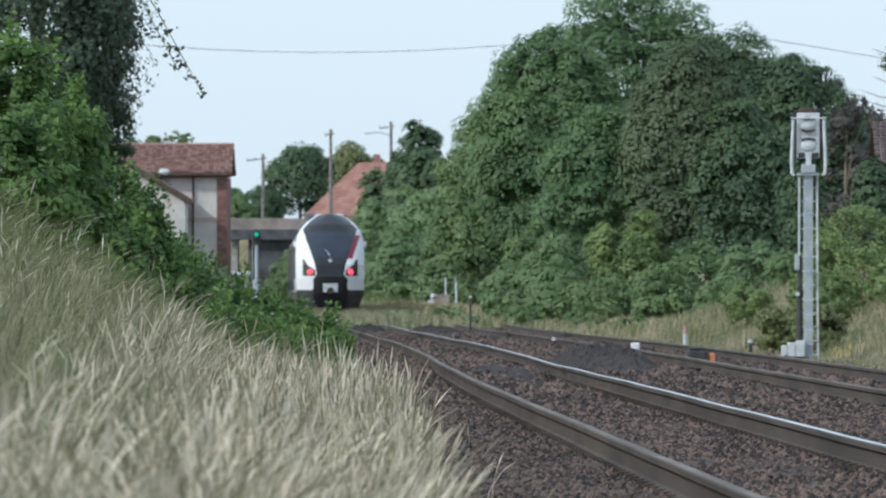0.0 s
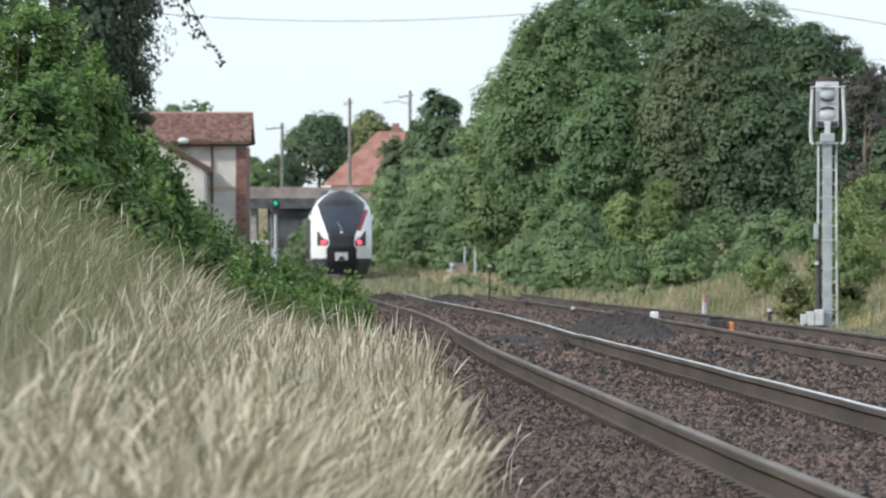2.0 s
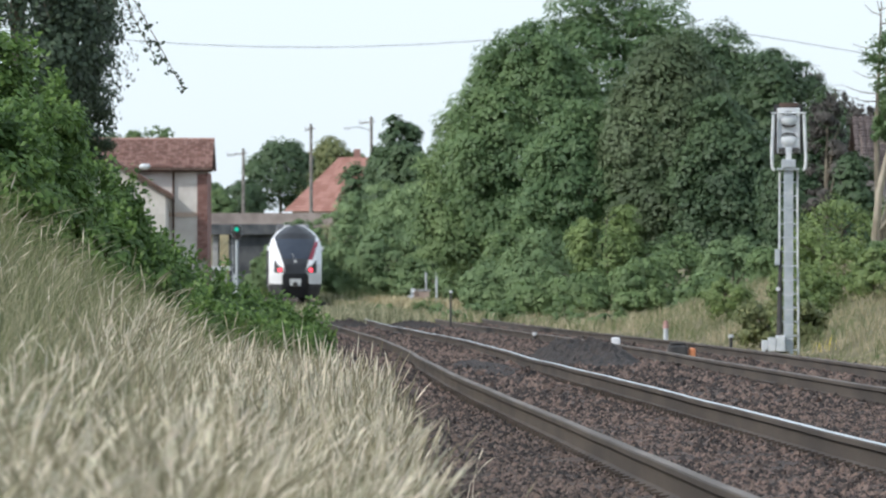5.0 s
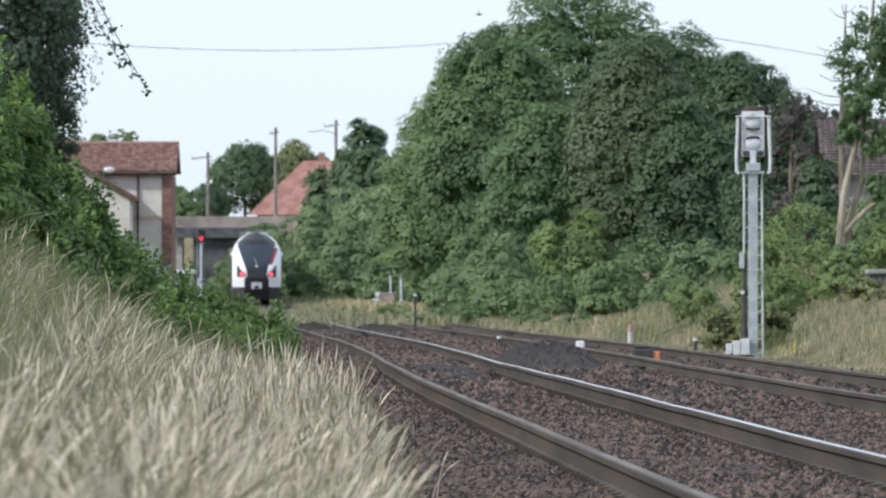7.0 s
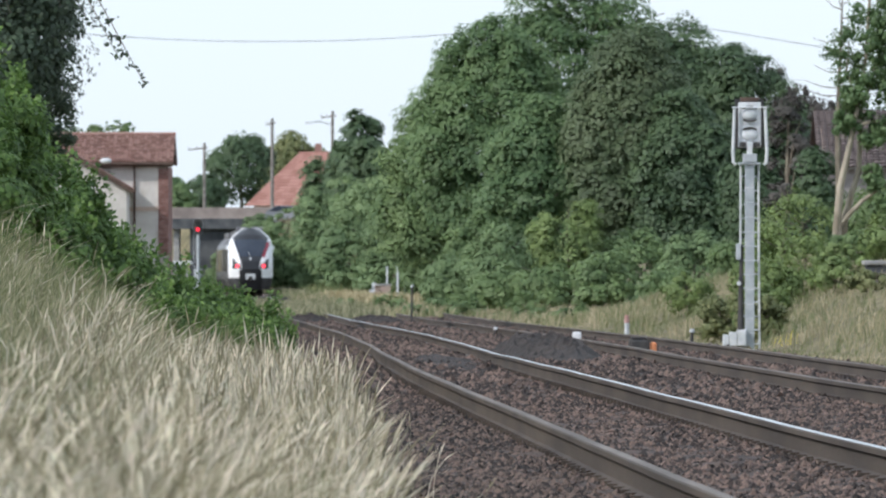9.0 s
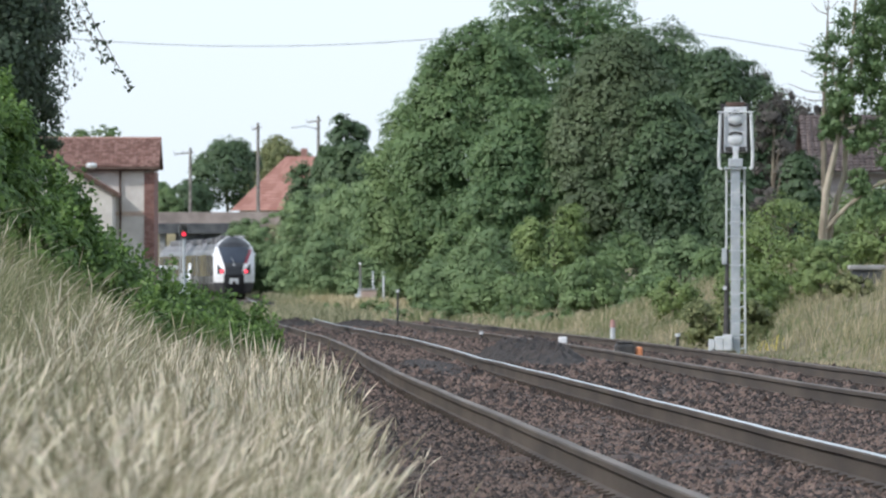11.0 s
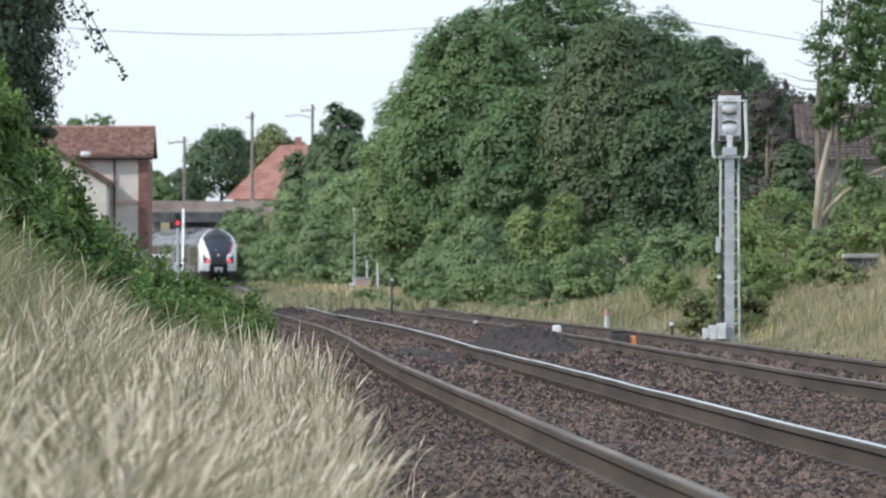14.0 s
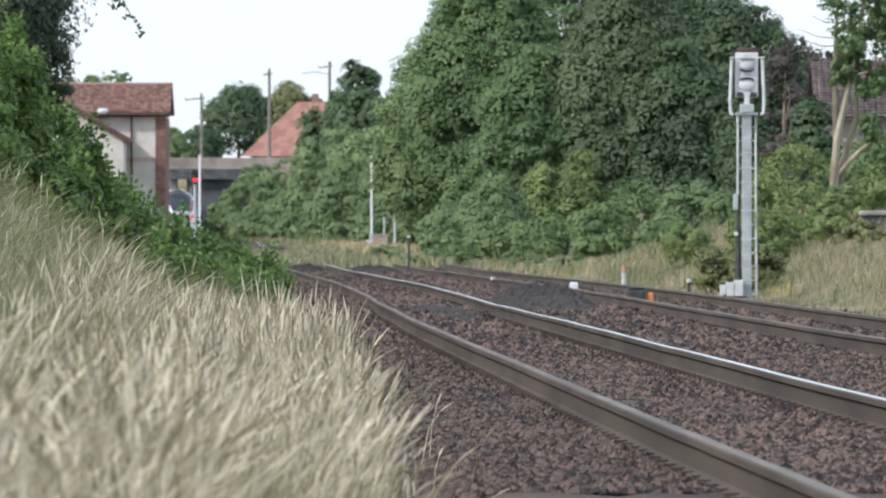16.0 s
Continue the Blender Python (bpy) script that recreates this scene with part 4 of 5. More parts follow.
def crossing():
    d = 461.0
    n = 24
    xs = np.linspace(-30, 14, n)
    verts, faces = [], []
    for i, x in enumerate(xs):
        off = x - axis(d)
        zz = float(grade(d)) - 0.03 if -4.5 < off < 9 else float(level(x, d)) + 0.03
        for y in (d - 3.2, d + 3.2):
            verts += [(x, y, zz), (x, y, zz - 0.3)]
    for i in range(n - 1):
        k = i * 4
        faces += [(k, k + 4, k + 6, k + 2), (k, k + 1, k + 5, k + 4), (k + 2, k + 6, k + 7, k + 3)]
    ob = new("road", mesh_of("road", verts, faces, [ASPHALT]))
    tagged(ob, "grey asphalt road over the level crossing", "road", kind="structure")
    for x, h, r in ((0.15, 1.9, 0.05), (0.75, 2.0, 0.06), (1.25, 1.5, 0.04)):
        dd = 462.5
        p = thing("crossing_post", x, dd, float(level(x, dd)), "slim pale grey post beside the crossing", "post", "posts beside the crossing")
        part("shaft", tube([(0, 0, -0.1), (0, 0, h)], r, 8), PALEGREY, p)
        part("cap", tube([(0, 0, h), (0, 0, h + 0.12)], r * 1.5, 8), GALV, p)
    p = thing("relay_cabinet", -0.1, 459.0, float(level(-0.1, 459)), "faded pinkish relay cabinet beside the barrier", "cabinet")
    part("body", box(-0.45, 0.45, -0.3, 0.3, -0.05, 0.95, 0.03), PINKWALL, p)
    part("lid", box(-0.5, 0.5, -0.35, 0.35, 0.95, 1.05, 0.02), CONCRETE, p)


crossing()


# ---- road bridge over the line, and what stands round it ----
def road_bridge():
    d = 690.0
    ob = thing("road_bridge", -19.0, d, 0.0, "grey concrete road bridge with a pinkish parapet wall", "bridge")
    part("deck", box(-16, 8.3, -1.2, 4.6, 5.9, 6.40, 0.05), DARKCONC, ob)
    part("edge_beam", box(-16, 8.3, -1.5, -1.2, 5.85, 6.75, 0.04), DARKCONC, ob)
    part("parapet", box(-20, 30, 4.6, 5.0, 6.2, 7.75, 0.04), PARAPET, ob, "pinkish far parapet wall")
    part("road_surface", box(-60, 70, -1.15, 4.55, 6.40, 6.45), ASPHALT, ob)
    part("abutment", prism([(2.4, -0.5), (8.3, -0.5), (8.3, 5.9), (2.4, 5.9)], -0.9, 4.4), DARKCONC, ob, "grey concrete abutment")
    part("pier", box(1.0, 1.5, -1.0, 4.2, -0.4, 5.9, 0.04), CONCRETE, ob)
    part("abutment", prism([(-14, -0.5), (-8, -0.5), (-8, 5.9), (-14, 5.9)], -0.9, 4.4), CONCRETE, ob)


road_bridge()


def red_roof_house():
    ob = thing("red_roofed_house", -7.2, 720.0, 6.0, "house with a steep orange-red tiled hipped roof", "house")
    part("wall", box(-4.4, 6.0, -3.6, 3.6, -0.5, 2.2), RENDERW, ob)
    rows = 16
    verts, faces = [], []
    for r in range(rows):
        t0, t1 = r / rows, (r + 1) / rows + 0.012
        for face in range(3):
            for c in range(18):
                def corner(t, s):
                    lo = [(-5.2, -4.3), (6.8, -4.3), (6.8, 4.3), (-5.2, 4.3)]
                    hi = [(-0.4, -0.1), (3.0, -0.1), (3.0, 0.1), (-0.4, 0.1)]
                    i, j = [(0, 1), (3, 0), (1, 2)][face]
                    a = [lo[i][k] + (hi[i][k] - lo[i][k]) * t for k in (0, 1)]
                    b = [lo[j][k] + (hi[j][k] - lo[j][k]) * t for k in (0, 1)]
                    return a[0] + (b[0] - a[0]) * s, a[1] + (b[1] - a[1]) * s, 2.1 + 4.75 * t
                k = len(verts)
                p = [corner(t0, c / 18), corner(t0, (c + 1) / 18), corner(min(t1, 1), (c + 1) / 18), corner(min(t1, 1), c / 18)]
                up = 0.05
                verts += [(p[0][0], p[0][1], p[0][2] + up), (p[1][0], p[1][1], p[1][2] + up), p[2], p[3], p[0], p[1]]
                faces += [(k, k + 1, k + 2, k + 3), (k + 4, k + 5, k + 1, k)]
    roof = new("roof", mesh_of("roof", verts, faces, [TILE2]))
    roof.parent = ob
    part("chimney", box(1.0, 1.6, 0.1, 0.7, 6.4, 7.7, 0.03), BRICK, ob)
    part("ridge", tube([(-0.4, 0, 6.86), (3.0, 0, 6.86)], 0.12, 8), TILE2, ob)


red_roof_house()


def side_house():
    d = 262.0
    ob = thing("house_behind_trees", 17.7, d, float(level(17.7, d)), "grey rendered house with brown roof behind trees", "house")
    z0 = float(level(17.2, d))
    ev, rg = 4.7 - z0, 6.6 - z0
    part("wall", box(-3.5, 6, -3, 3, -0.4, ev), PINKGREY, ob)
    part("roof_board", prism([(-3.6, ev - 0.05), (6.2, ev - 0.05), (6.2, ev + 0.05), (-3.6, ev + 0.05)], -3.3, 3.3), CONCRETE, ob)
    tiled_roof(ob, "roof_tiles", -3.8, 6.2, -3.4, ev, 0, rg, SLATE, 0.2, 0.2)
    tiled_roof(ob, "roof_tiles", -3.8, 6.2, 3.4, ev, 0, rg, SLATE, 0.2, 0.2)
    for k in (-1.6, 1.2):
        w = part("window", box(k - 0.45, k + 0.45, -3.03, -2.98, ev - 1.7, ev - 0.5), GLASSY, ob)
        part("window_frame", box(k - 0.52, k + 0.52, -3.05, -3.03, ev - 0.5, ev - 0.43), WHITE, w)
    part("gable", prism([(-3.0, ev), (3.0, ev), (0, rg)], -0.1, 0.1), PINKWALL, ob).matrix_local = pose(-3.4, 0, 0, 0, 0, 90)


side_house()


def pole(x, d, top, arm, lamp=False):
    z0 = float(level(x, d))
    ob = thing("utility_pole", x, d, z0, "weathered utility pole with a short cross-arm", "pole", "utility poles")
    h = top - z0
    part("shaft", tube([(0, 0, -0.5), (0, 0, h)], [0.17, 0.12], 8), WOODPOLE, ob)
    part("cross_arm", tube([(-arm, 0, h - 0.6), (0.3, 0, h - 0.4)], 0.06, 6), WOODPOLE, ob)
    for k in (-arm, -arm * 0.5):
        part("insulator", tube([(k, 0, h - 0.6), (k, 0, h - 0.3)], 0.06, 6), PALEGREY, ob)
    if lamp:
        part("lamp_arm", tube([(0, 0, h - 1.2), (-1.2, 0, h - 0.9), (-1.9, 0, h - 1.0)], 0.05, 6), GALV, ob)
        part("lamp_head", box(-2.4, -1.8, -0.15, 0.15, h - 1.1, h - 0.95, 0.03), PALEGREY, ob)


pole(-15.73, 706.0, 13.5, 1.4)
pole(-9.81, 706.0, 15.67, 0.5)
pole(-4.54, 706.0, 16.3, 1.0, True)
pole(9.6, 450.0, 16.6, 0.4)


def wire(points, r, label):
    bm = tube(points, r, 5)
    tagged(part("overhead_cable", bm, DARKSTEEL, None, label), "", "cable", "overhead cables")


def span(a, b, sag, n=24):
    a, b = Vector(a), Vector(b)
    return [a.lerp(b, i / n) - Vector((0, 0, sag * 4 * (i / n) * (1 - i / n))) for i in range(n + 1)]


wire([(x, 450, 14.57 + 0.004 * (x + 6.5) ** 2) for x in np.linspace(-34, 9.6, 30)], 0.018, "thin dark overhead cable sagging across the line")
wire(span((9.6, 450, 16.6), (40, 450, 11.5), -0.15), 0.018, "thin dark overhead cable running down beyond the trees")


# ---- the leaning tree and the dead one on the far bank ----
def leaning_tree():
    rng = np.random.default_rng(91)
    x, d = 10.62, 190.0
    z0 = float(level(x, d))
    ob = thing("leaning_tree", x, d, z0, "thin tree with pale forked trunk and loose green foliage", "tree")
    h = 2.05 - z0
    part("trunk", tube([(0, 0, -0.2), (0.02, 0, h + 0.2), (0.1, 0, h + 1.2), (0.42, 0, h + 2.6), (0.70, 0, h + 4.2), (0.9, 0, h + 7.2)], [0.11, 0.10, 0.085, 0.06, 0.045, 0.02], 8), PALEBARK, ob)
    part("trunk", tube([(0.12, 0.2, -0.2), (0.22, 0.2, h + 0.5), (0.55, 0.2, h + 1.6), (0.60, 0.2, h + 3.0), (1.4, 0.2, h + 5.4), (1.9, 0.2, h + 6.6)], [0.09, 0.08, 0.06, 0.05, 0.04, 0.02], 8), PALEBARK, ob)
    part("limb", tube([(0.08, 0, h + 0.3), (0.6, 0, h + 0.85), (1.2, 0, h + 1.3), (2.1, 0, h + 1.7)], [0.06, 0.05, 0.045, 0.03], 7), PALEBARK, ob)
    part("limb", tube([(0.45, 0, h + 2.6), (0.9, 0, h + 2.75), (1.6, 0, h + 2.6)], [0.05, 0.04, 0.02], 7), PALEBARK, ob)
    part("limb", tube([(0.55, 0, h + 3.2), (0.25, 0, h + 3.9), (0.3, 0, h + 4.6)], [0.03, 0.025, 0.01], 6), PALEBARK, ob)
    pts, outs = [], []
    spots = [(0.45, 4.3, 0.45), (0.8, 3.6, 0.4), (1.3, 4.0, 0.55), (1.7, 5.0, 0.6), (0.9, 5.2, 0.5), (1.2, 6.2, 0.55), (0.35, 3.2, 0.3), (0.25, 2.75, 0.25), (1.5, 3.0, 0.5), (1.9, 3.8, 0.5),
             (0.95, 2.4, 0.3), (1.2, 0.9, 0.3), (1.7, 1.9, 0.35), (2.0, 2.6, 0.5), (1.75, 6.0, 0.5), (0.7, 6.6, 0.35), (2.2, 5.6, 0.6), (0.9, 1.4, 0.22), (1.05, 4.6, 0.4), (2.3, 4.6, 0.6)]
    for sx, sz, r in spots:
        for k in range(15):
            c = np.array([sx, 0, h + sz]) + rng.normal(0, r * 0.6, 3)
            w = rng.normal(size=(80, 3))
            pts.append(c + w * r * 0.24)
            outs.append(w)
    leafage("foliage", np.concatenate(pts), np.concatenate(outs), np.full(sum(map(len, pts)), 0.115), rng, LEAF["m"], ob)


leaning_tree()


def dead_tree():
    rng = np.random.default_rng(92)
    x, d = 13.0, 230.0
    z0 = float(level(x, d))
    ob = thing("dead_conifer", x, d, z0, "bare dead conifer with thin drooping twigs", "tree")
    h = 9.2 - z0
    part("trunk", tube([(0, 0, -0.2), (-0.1, 0, h * 0.5), (0.05, 0, h)], [0.12, 0.08, 0.015], 7), BARK, ob)
    for k in range(26):
        z = h * rng.uniform(0.45, 0.97)
        a = rng.uniform(0, math.tau)
        L = rng.uniform(0.5, 1.5) * (1.25 - z / h)
        e = Vector((math.cos(a) * L * 1.6, math.sin(a) * L, z + rng.uniform(-0.1, 0.35)))
        s = Vector((0, 0, z))
        part("branch", tube([s, s.lerp(e, 0.5) + Vector((0, 0, -0.08)), e], [0.022, 0.014, 0.006], 5), BARK, ob)


dead_tree()
for i, (x, d, top, half) in enumerate(((14.1, 282, 8.3, 0.8), (15.5, 284, 7.6, 0.8), (19.2, 400, 12.2, 1.5), (20.8, 405, 11.6, 1.5), (22.7, 410, 10.9, 1.7), (24.5, 415, 9.8, 1.6))):
    tree("dusky_conifer", x, d, top, half, "r", 600 + i, "dusky brownish conifer behind the wood", "tree", 0.13 if d < 300 else 0.25, 80, 110 if d < 300 else 60, trunk=0.14, sprigs=30, group="conifers behind the wood")
for i, (x, d, top, half, tone) in enumerate(((8.3, 176, 1.55, 0.9, "y"), (9.2, 186, 2.3, 1.2, "y"), (10.4, 200, 3.2, 1.3, "y"), (11.6, 192, 3.2, 1.0, "l"), (12.6, 200, 3.6, 1.1, "y"), (7.5, 200, 1.2, 0.7, "y"), (11.2, 178, 2.5, 0.8, "y"), (10.3, 181, 1.9, 0.8, "y"), (11.0, 183, 2.2, 0.9, "l"), (11.6, 182, 2.4, 0.9, "y"), (9.0, 178, 1.3, 0.7, "y"), (8.0, 172, 0.95, 0.6, "y"), (7.6, 165, 0.7, 0.5, "y"), (12.4, 184, 2.6, 1.0, "y"), (7.45, 160, 0.75, 0.5, "p"), (7.0, 168, 0.8, 0.5, "p"), (9.6, 172, 1.55, 0.5, "y"), (9.9, 165, 1.25, 0.45, "p"))):
    tree("bank_bush", x, d, top, half, tone, 650 + i, "fresh green bush growing on the grassy bank", "bush", 0.10, 50, 80, trunk=0.03, group="bushes on the far bank")


# ---- the train ----
HALF = [(0.30, 1.18), (0.55, 1.30), (0.95, 1.40), (1.4, 1.425), (2.0, 1.43), (2.6, 1.43), (3.0, 1.41), (3.25, 1.37), (3.5, 1.29), (3.76, 1.10), (3.95, 0.90), (4.10, 0.66), (4.20, 0.40), (4.25, 0.0)]


def half_width(z):
    return float(np.interp(z, [p[0] for p in HALF], [p[1] for p in HALF]))


def nose(x, z):
    """How far the end face lies behind the tip."""
    lean = np.interp(z, [0.3, 0.9, 1.6, 2.1, 2.7, 3.3, 3.8, 4.25], [0.25, 0.08, 0.0, 0.08, 0.55, 1.15, 1.75, 2.6])
    w = max(half_width(z), 0.05)
    return float(lean + 0.9 * min(1, abs(x) / w) ** 3.2)


def zone(x, z):
    """Which part of the end face a spot belongs to."""
    a = abs(x)
    if z < 1.06 and a > 0.74 - 0.1 * (1.06 - z):
        return "skirt"
    if z < 1.55:
        if a < 0.72:
            return "coupler_hatch" if a < 0.30 and 0.95 < z < 1.32 else "lower_mask"
        return "cheek"
    if z < 2.02 and 0.62 < a < 1.14 and z > 1.62 and (a - 0.62) > (z - 1.86) * 1.4:
        return "lamp_cluster"
    if 2.0 <= z < 2.32 and 0.90 < a < 1.14 and (a - 0.86) > (z - 2.0) * 0.7:
        return "lamp_cluster"
    edge = float(np.interp(z, [1.5, 1.75, 2.1, 2.6, 3.2, 3.6, 3.9, 4.1], [0.66, 0.57, 0.64, 0.80, 1.02, 1.13, 0.86, 0.60]))
    if a < edge:
        if 2.42 < z < 3.50 and a < edge - 0.07:
            return "windscreen"
        return "mask"
    if x > 0 and 2.35 < z < 3.35 and a < edge + 0.20:
        return "stripe"
    return "cheek"


def end_car(length):
    ob = thing("train_end_car", 0, 0, 0, "white streamlined railcar end with black mask and red tail lamps", "railcar")
    mats = {"skirt": (SKIRT, "lower_skirt"), "coupler_hatch": (PALEGREY, "coupler_hatch"), "lower_mask": (BLACK, "lower_mask"), "cheek": (WHITE, "end_shell"), "lamp_cluster": (DARKSTEEL, "lamp_cluster"),
            "mask": (BLACK, "mask"), "windscreen": (GLASSY, "windscreen"), "stripe": (MAGENTA, "stripe")}
    zs = np.linspace(0.30, 4.24, 128)
    N = 92
    grids, cells = {k: [] for k in mats}, {}
    verts = []
    for z in zs:
        w = half_width(z)
        for j in range(N + 1):
            x = -w + 2 * w * j / N
            y = nose(x, z)
            verts.append((x, y, z))
    for i in range(len(zs) - 1):
        for j in range(N):
            a = i * (N + 1) + j
            q = (a, a + 1, a + N + 2, a + N + 1)
            cx = sum(verts[k][0] for k in q) / 4
            cz = sum(verts[k][2] for k in q) / 4
            grids[zone(cx, cz)].append(q)
    for key, faces in grids.items():
        mat, nm = mats[key]
        sides = (("", faces),)
        if key in ("lamp_cluster", "skirt"):
            sides = (("", [f for f in faces if verts[f[0]][0] < 0]), ("", [f for f in faces if verts[f[0]][0] >= 0]))
        for _, fs in sides:
            used = sorted({k for f in fs for k in f})
            idx = {k: n for n, k in enumerate(used)}
            off = -0.03 if key == "coupler_hatch" else 0.0
            o = new(nm, mesh_of(nm, [(verts[k][0], verts[k][1] + off, verts[k][2]) for k in used], [tuple(idx[k] for k in f) for f in fs], [mat], smooth=True))
            o.parent = ob
    # body shell behind the end face
    ring = [(-w, z) for z, w in HALF] + [(w, z) for z, w in HALF[::-1][1:]]
    n = len(ring)
    ys = [None, 3.2, length]
    vs, fs = [], []
    for k, yy in enumerate(ys):
        for x, z in ring:
            vs.append((x, nose(x, z) if yy is None else yy, z))
    for k in range(len(ys) - 1):
        for j in range(n - 1):
            fs.append((k * n + j, k * n + j + 1, (k + 1) * n + j + 1, (k + 1) * n + j))
    fm = [2 if vs[f[0]][2] > 3.4 and vs[f[1]][2] > 3.4 else (1 if max(vs[f[0]][2], vs[f[1]][2]) < 0.99 else 0) for f in fs]
    # flank behind the white end is greyed to carry the shade on it
    fm = [3 if q == 0 and k >= n - 1 else q for k, q in enumerate(fm)]
    shell = new("body_shell", mesh_of("body_shell", vs, fs, [WHITE, SKIRT, DARKROOF, SIDEGREY], fm))
    shell.parent = ob
    for s in (-1, 1):
        lamp = bmesh.new()
        bmesh.ops.create_uvsphere(lamp, u_segments=16, v_segments=10, radius=0.105)
        y = nose(0.82, 1.80) - 0.02
        for v in lamp.verts:
            v.co = Vector((v.co.x * 1.25 + s * 0.83, v.co.y * 0.4 + y, v.co.z + 1.80))
        part("tail_lamp", lamp, REDLAMP, ob, "glowing red tail lamp", True)
        part("window_band", box(s * 1.41 - 0.03, s * 1.41 + 0.03, 4.0, length - 1.0, 1.5, 3.15), GLASSY, ob, "dark window band")
        part("mirror_pod", box(s * 1.46 - 0.07, s * 1.46 + 0.07, 2.0, 2.35, 2.85, 3.1, 0.03), WHITE, ob)
        part("roof_fairing", box(s * 0.42 - 0.2, s * 0.42 + 0.2, 3.4, 7.5, 4.02, 4.24, 0.08), GREYROOF, ob)
    part("coupler", tube([(0, -0.25, 1.02), (0, 0.4, 1.02)], 0.14, 10), DARKSTEEL, ob)
    part("emblem", box(-0.07, 0.07, nose(0, 2.25) - 0.03, nose(0, 2.25) + 0.05, 2.17, 2.32, 0.02), PALEGREY, ob, "small pale emblem")
    wy = nose(0, 2.62) - 0.03
    part("wiper", tube([(0.0, nose(0, 2.42) - 0.03, 2.42), (-0.10, wy, 2.62), (-0.22, wy + 0.05, 2.74)], 0.010, 6), GREYROOF, ob, "pale wiper arm at rest")
    underframe(ob, length, 2.2)
    return ob


def underframe(ob, length, first):
    part("underframe", box(-1.1, 1.1, first - 1.2, length - 0.3, 0.35, 0.9, 0.05), SKIRT, ob)
    for y in (first, first + 2.4, length - 3.2, length - 1.2):
        for s in (-1, 1):
            part("wheel", tube([(s * 0.68, y, 0.43), (s * 0.80, y, 0.43)], 0.43, 18), DARKSTEEL, ob)


def middle_car(length):
    ob = thing("train_car", 0, 0, 0, "white railcar with dark window band and grey roof", "railcar", "cars of the train")
    ring = [(-w, z) for z, w in HALF] + [(w, z) for z, w in HALF[::-1][1:]]
    n = len(ring)
    vs = [(x, y, z) for y in (0.15, length - 0.15) for x, z in ring]
    fs = [(j, j + 1, n + j + 1, n + j) for j in range(n - 1)] + [tuple(range(n))[::-1], tuple(range(n, 2 * n))]
    fm = [2 if vs[f[0]][2] > 3.4 and vs[f[1]][2] > 3.4 and len(f) == 4 else (1 if max(vs[f[0]][2], vs[f[1]][2]) < 0.99 or len(f) > 4 else 0) for f in fs]
    # side colour holds the flank's shade as well as the livery grey
    sh = new("body_shell", mesh_of("body_shell", vs, fs, [SIDEGREY, SKIRT, DARKROOF], fm))
    sh.parent = ob
    for s in (-1, 1):
        part("window_band", box(s * 1.41 - 0.03, s * 1.41 + 0.03, 0.9, length - 0.9, 1.5, 3.15), GLASSY, ob, "dark window band")
        for y in (4.0, length - 5.4):
            part("door", box(s * 1.43 - 0.02, s * 1.43 + 0.02, y, y + 1.3, 1.0, 3.0, 0.01), SKIRT, ob, "dark sliding door")
        part("roof_unit", box(s * 0.5 - 0.4, s * 0.5 + 0.4, 3.0, length - 4.0, 4.0, 4.42, 0.08), DARKROOF, ob)
    underframe(ob, length, 2.0)
    return ob


CAR = 18.4
tail = end_car(CAR)
cars = [tail, middle_car(CAR)]
cars += [copy_thing(cars[1], pose(0, 0, 0)) for _ in range(4)]


# ---- car on the bridge, and the birds ----
def small_car(paint, label):
    ob = thing("car", 0, 0, 0, label, "car", "cars on the bridge")
    side = [(-2.15, 0.35), (2.05, 0.35), (2.12, 0.75), (1.9, 0.92), (1.2, 0.98), (0.55, 1.40), (-1.2, 1.46), (-2.0, 1.0), (-2.15, 0.7)]
    part("body", prism([(-x, z) for x, z in side], -0.85, 0.85), paint, ob)
    part("side_window", prism([(-x, z) for x, z in [(-1.75, 0.98), (1.0, 0.98), (0.48, 1.33), (-1.15, 1.38)]], -0.875, -0.845), GLASSY, ob)
    part("side_window", prism([(-x, z) for x, z in [(-1.75, 0.98), (1.0, 0.98), (0.48, 1.33), (-1.15, 1.38)]], 0.845, 0.875), GLASSY, ob)
    for x in (-1.35, 1.3):
        for s in (-1, 1):
            w = part("wheel", tube([(x, s * 0.72, 0.31), (x, s * 0.88, 0.31)], 0.31, 18), DARKSTEEL, ob)
            part("rim", tube([(x, s * 0.875, 0.31), (x, s * 0.89, 0.31)], 0.2, 14), PALEGREY, w)
    part("lamp", box(-2.15, -2.05, -0.8, -0.45, 0.66, 0.8, 0.02), PALEGREY, ob)
    return ob


car = small_car(CARPAINT, "silver-grey hatchback driving over the bridge")
dark_car = small_car(SIDEGREY, "dark grey hatchback driving over the bridge")


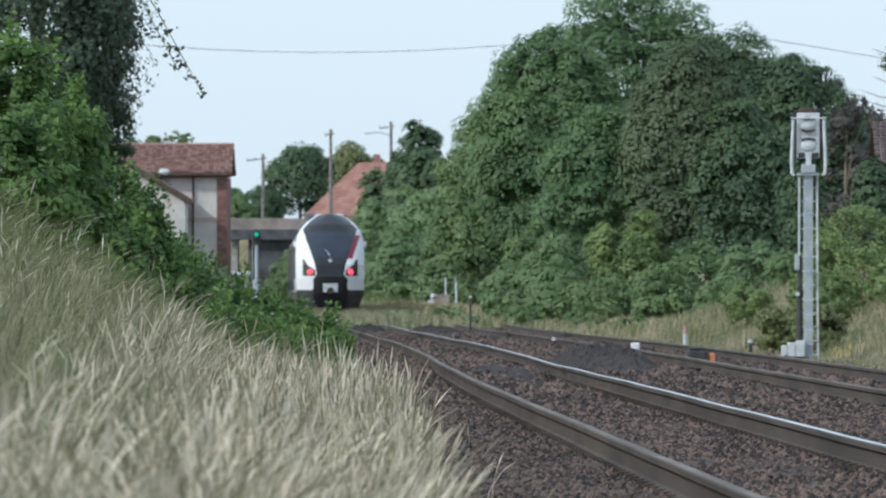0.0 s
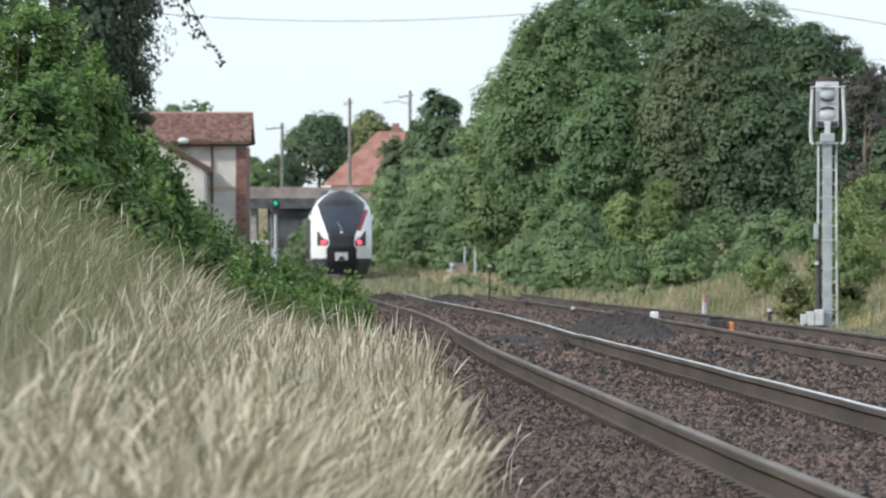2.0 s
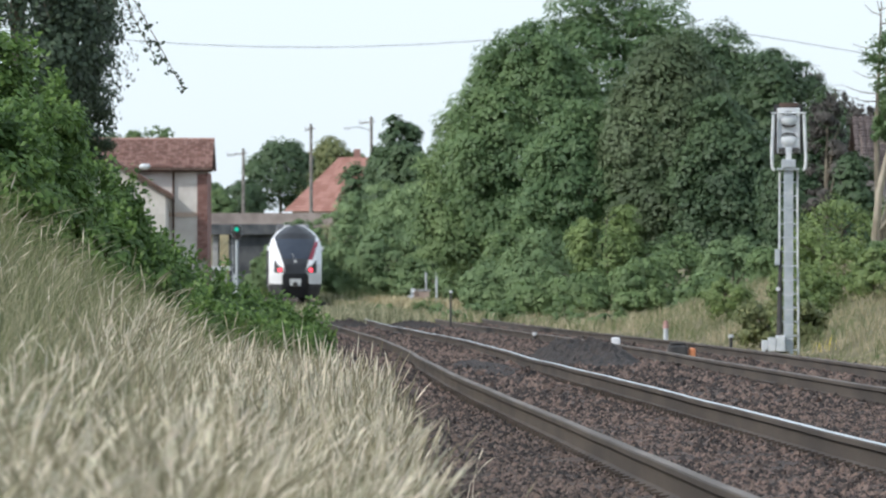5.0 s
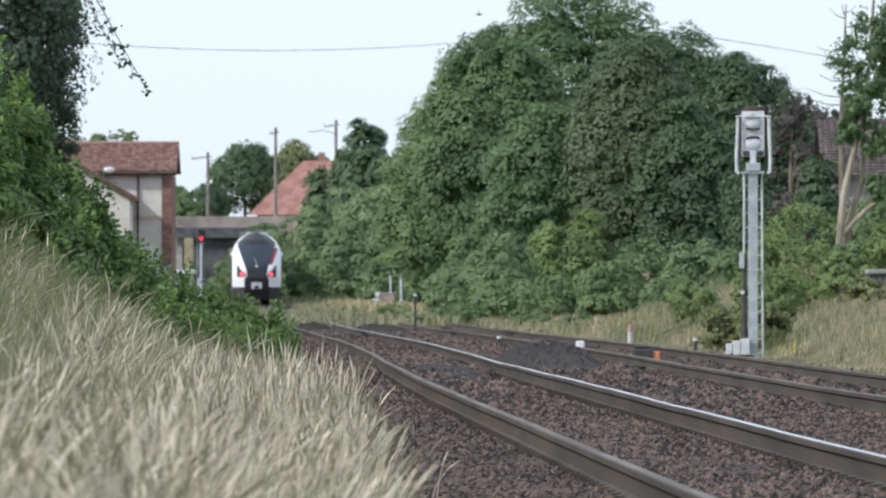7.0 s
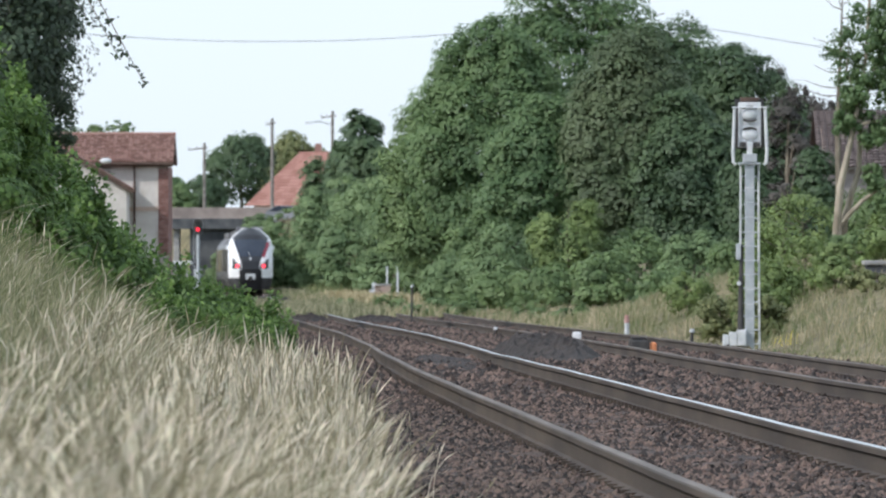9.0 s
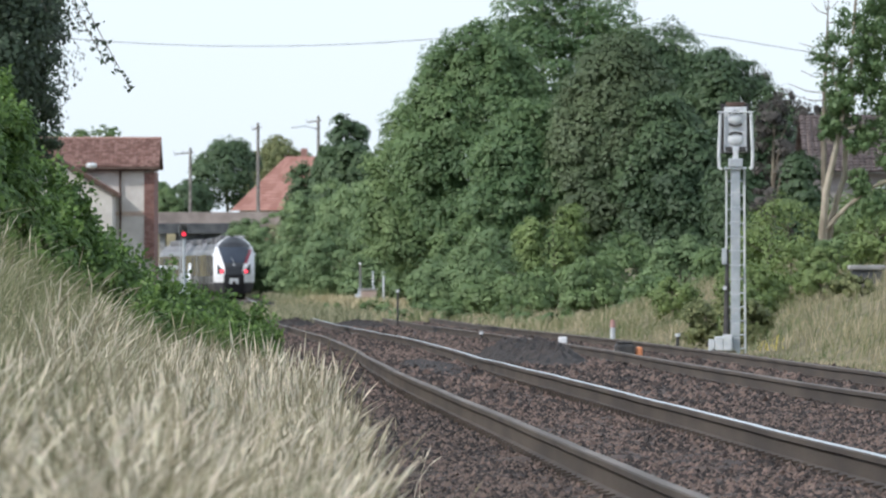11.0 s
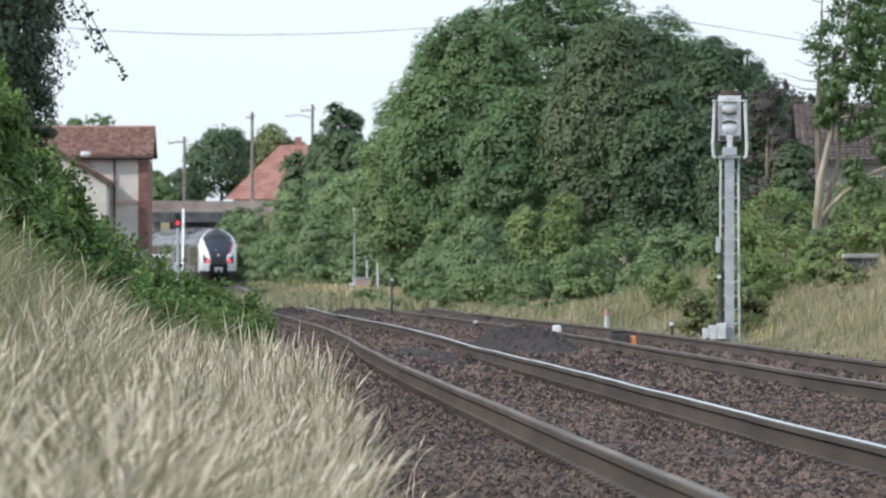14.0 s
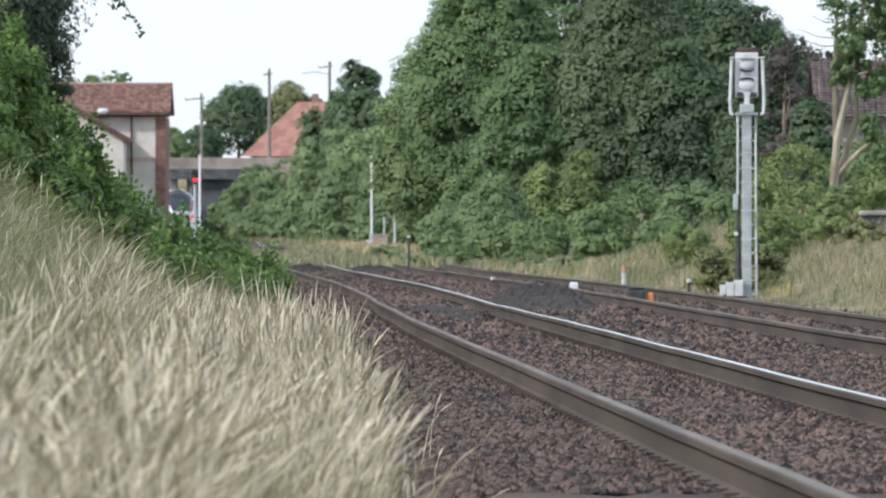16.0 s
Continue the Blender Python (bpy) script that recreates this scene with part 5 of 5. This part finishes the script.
def bird():
    ob = thing("bird", 0, 0, 0, "small dark swift flying across the sky", "bird", "birds in the sky")
    part("body", tube([(-0.16, 0, 0), (-0.08, 0, 0.0), (0.02, 0, 0), (0.12, 0, 0.01), (0.20, 0, 0.02)], [0.012, 0.04, 0.05, 0.03, 0.008], 8), FEATHER, ob)
    for s in (-1, 1):
        bm = bmesh.new()
        a = [bm.verts.new(v) for v in ((-0.06, s * 0.03, 0.015), (0.07, s * 0.03, 0.015), (0.06, s * 0.24, 0.10), (-0.02, s * 0.40, 0.14), (0.03, s * 0.20, 0.09))]
        b = [bm.verts.new(v.co - Vector((0, 0, 0.012))) for v in a]
        bm.faces.new((a[0], a[4], a[2], a[1]))
        bm.faces.new((a[4], a[3], a[2]))
        bm.faces.new((b[1], b[2], b[4], b[0]))
        bm.faces.new((b[2], b[3], b[4]))
        part("wing", bm, FEATHER, ob)
    return ob


first_bird = bird()
birds = [first_bird, copy_thing(first_bird, pose(0, 0, 0)), copy_thing(first_bird, pose(0, 0, 0)), copy_thing(first_bird, pose(0, 0, 0))]


# ---- all that moves ----
TAIL = [(0, 336), (1.5, 368), (3, 399), (4.5, 428), (7, 470), (8.5, 503), (11, 560), (12.5, 590), (13.5, 608), (14.5, 629), (15.2, 648), (16, 674)]


def motions():
    for k, c in enumerate(cars):
        rows = []
        for t, d in TAIL:
            a = d + k * CAR
            b = a + CAR
            rows.append((t, Matrix.Translation((float(axis(a)), a, float(grade(a)))) @ pose(0, 0, 0, 0, 0, math.degrees(math.atan2(-(float(axis(b) - axis(a))), CAR)))))
        walk(c, rows)
    walk(blind, [(0, pose(0, -0.16, blind_z - 0.19)), (5.4, pose(0, -0.16, blind_z - 0.19)), (5.6, pose(0, -0.16, blind_z + 0.17)), (16, pose(0, -0.16, blind_z + 0.17))])
    for arm, z0, away in arms:
        turn = 0 if away > 0 else 180
        rows = [(0, 0), (10.3, 0), (11, 19), (11.8, 31), (12.6, 42), (13.2, 50), (14, 60), (14.5, 69), (15.2, 84), (15.6, 89), (16, 89)]
        walk(arm, [(t, pose(0, 0, 0.95, 0, 0, turn) @ pose(0, 0, 0, a)) for t, a in rows])
    walk(car, [(t, pose(-15.5 - 6.9 * (t - 12.5), 689.6, 6.45)) for t in (0, 4, 8, 12, 16)])
    walk(dark_car, [(t, pose(-15.4 + 6.1 * (t - 7.8), 692.6, 6.45, 0, 0, 180)) for t in (0, 4, 8, 12, 16)])
    d = 425.0
    flights = [[(0, 49, 13.2), (2.2, 0.7, 13.16), (2.4, -2.63, 13.2), (2.6, -5.5, 13.3), (2.8, -8.2, 13.45), (3.0, -11.2, 14.75), (4, -27, 19), (16, -180, 30)],
               [(0, 55, 11.3), (2.4, -1.7, 12.05), (2.6, -5.1, 12.5), (3.0, -10.2, 13.2), (3.2, -12.3, 13.1), (4, -27, 14), (16, -180, 24)],
               [(0, 59, 9.0), (2.6, -2.6, 9.65), (2.8, -5.5, 10.55), (3.0, -8.7, 11.8), (3.2, -11.4, 13.45), (4, -27, 18), (16, -180, 30)],
               [(0, 140, 22), (6.8, 8.5, 15.7), (7.0, 4.8, 15.7), (7.2, 1.2, 16.6), (9, -40, 26), (16, -150, 40)]]
    for b, rows in zip(birds, flights):
        walk(b, [(t, pose(x, d, z, 20, 0, 180)) for t, x, z in rows])


motions()
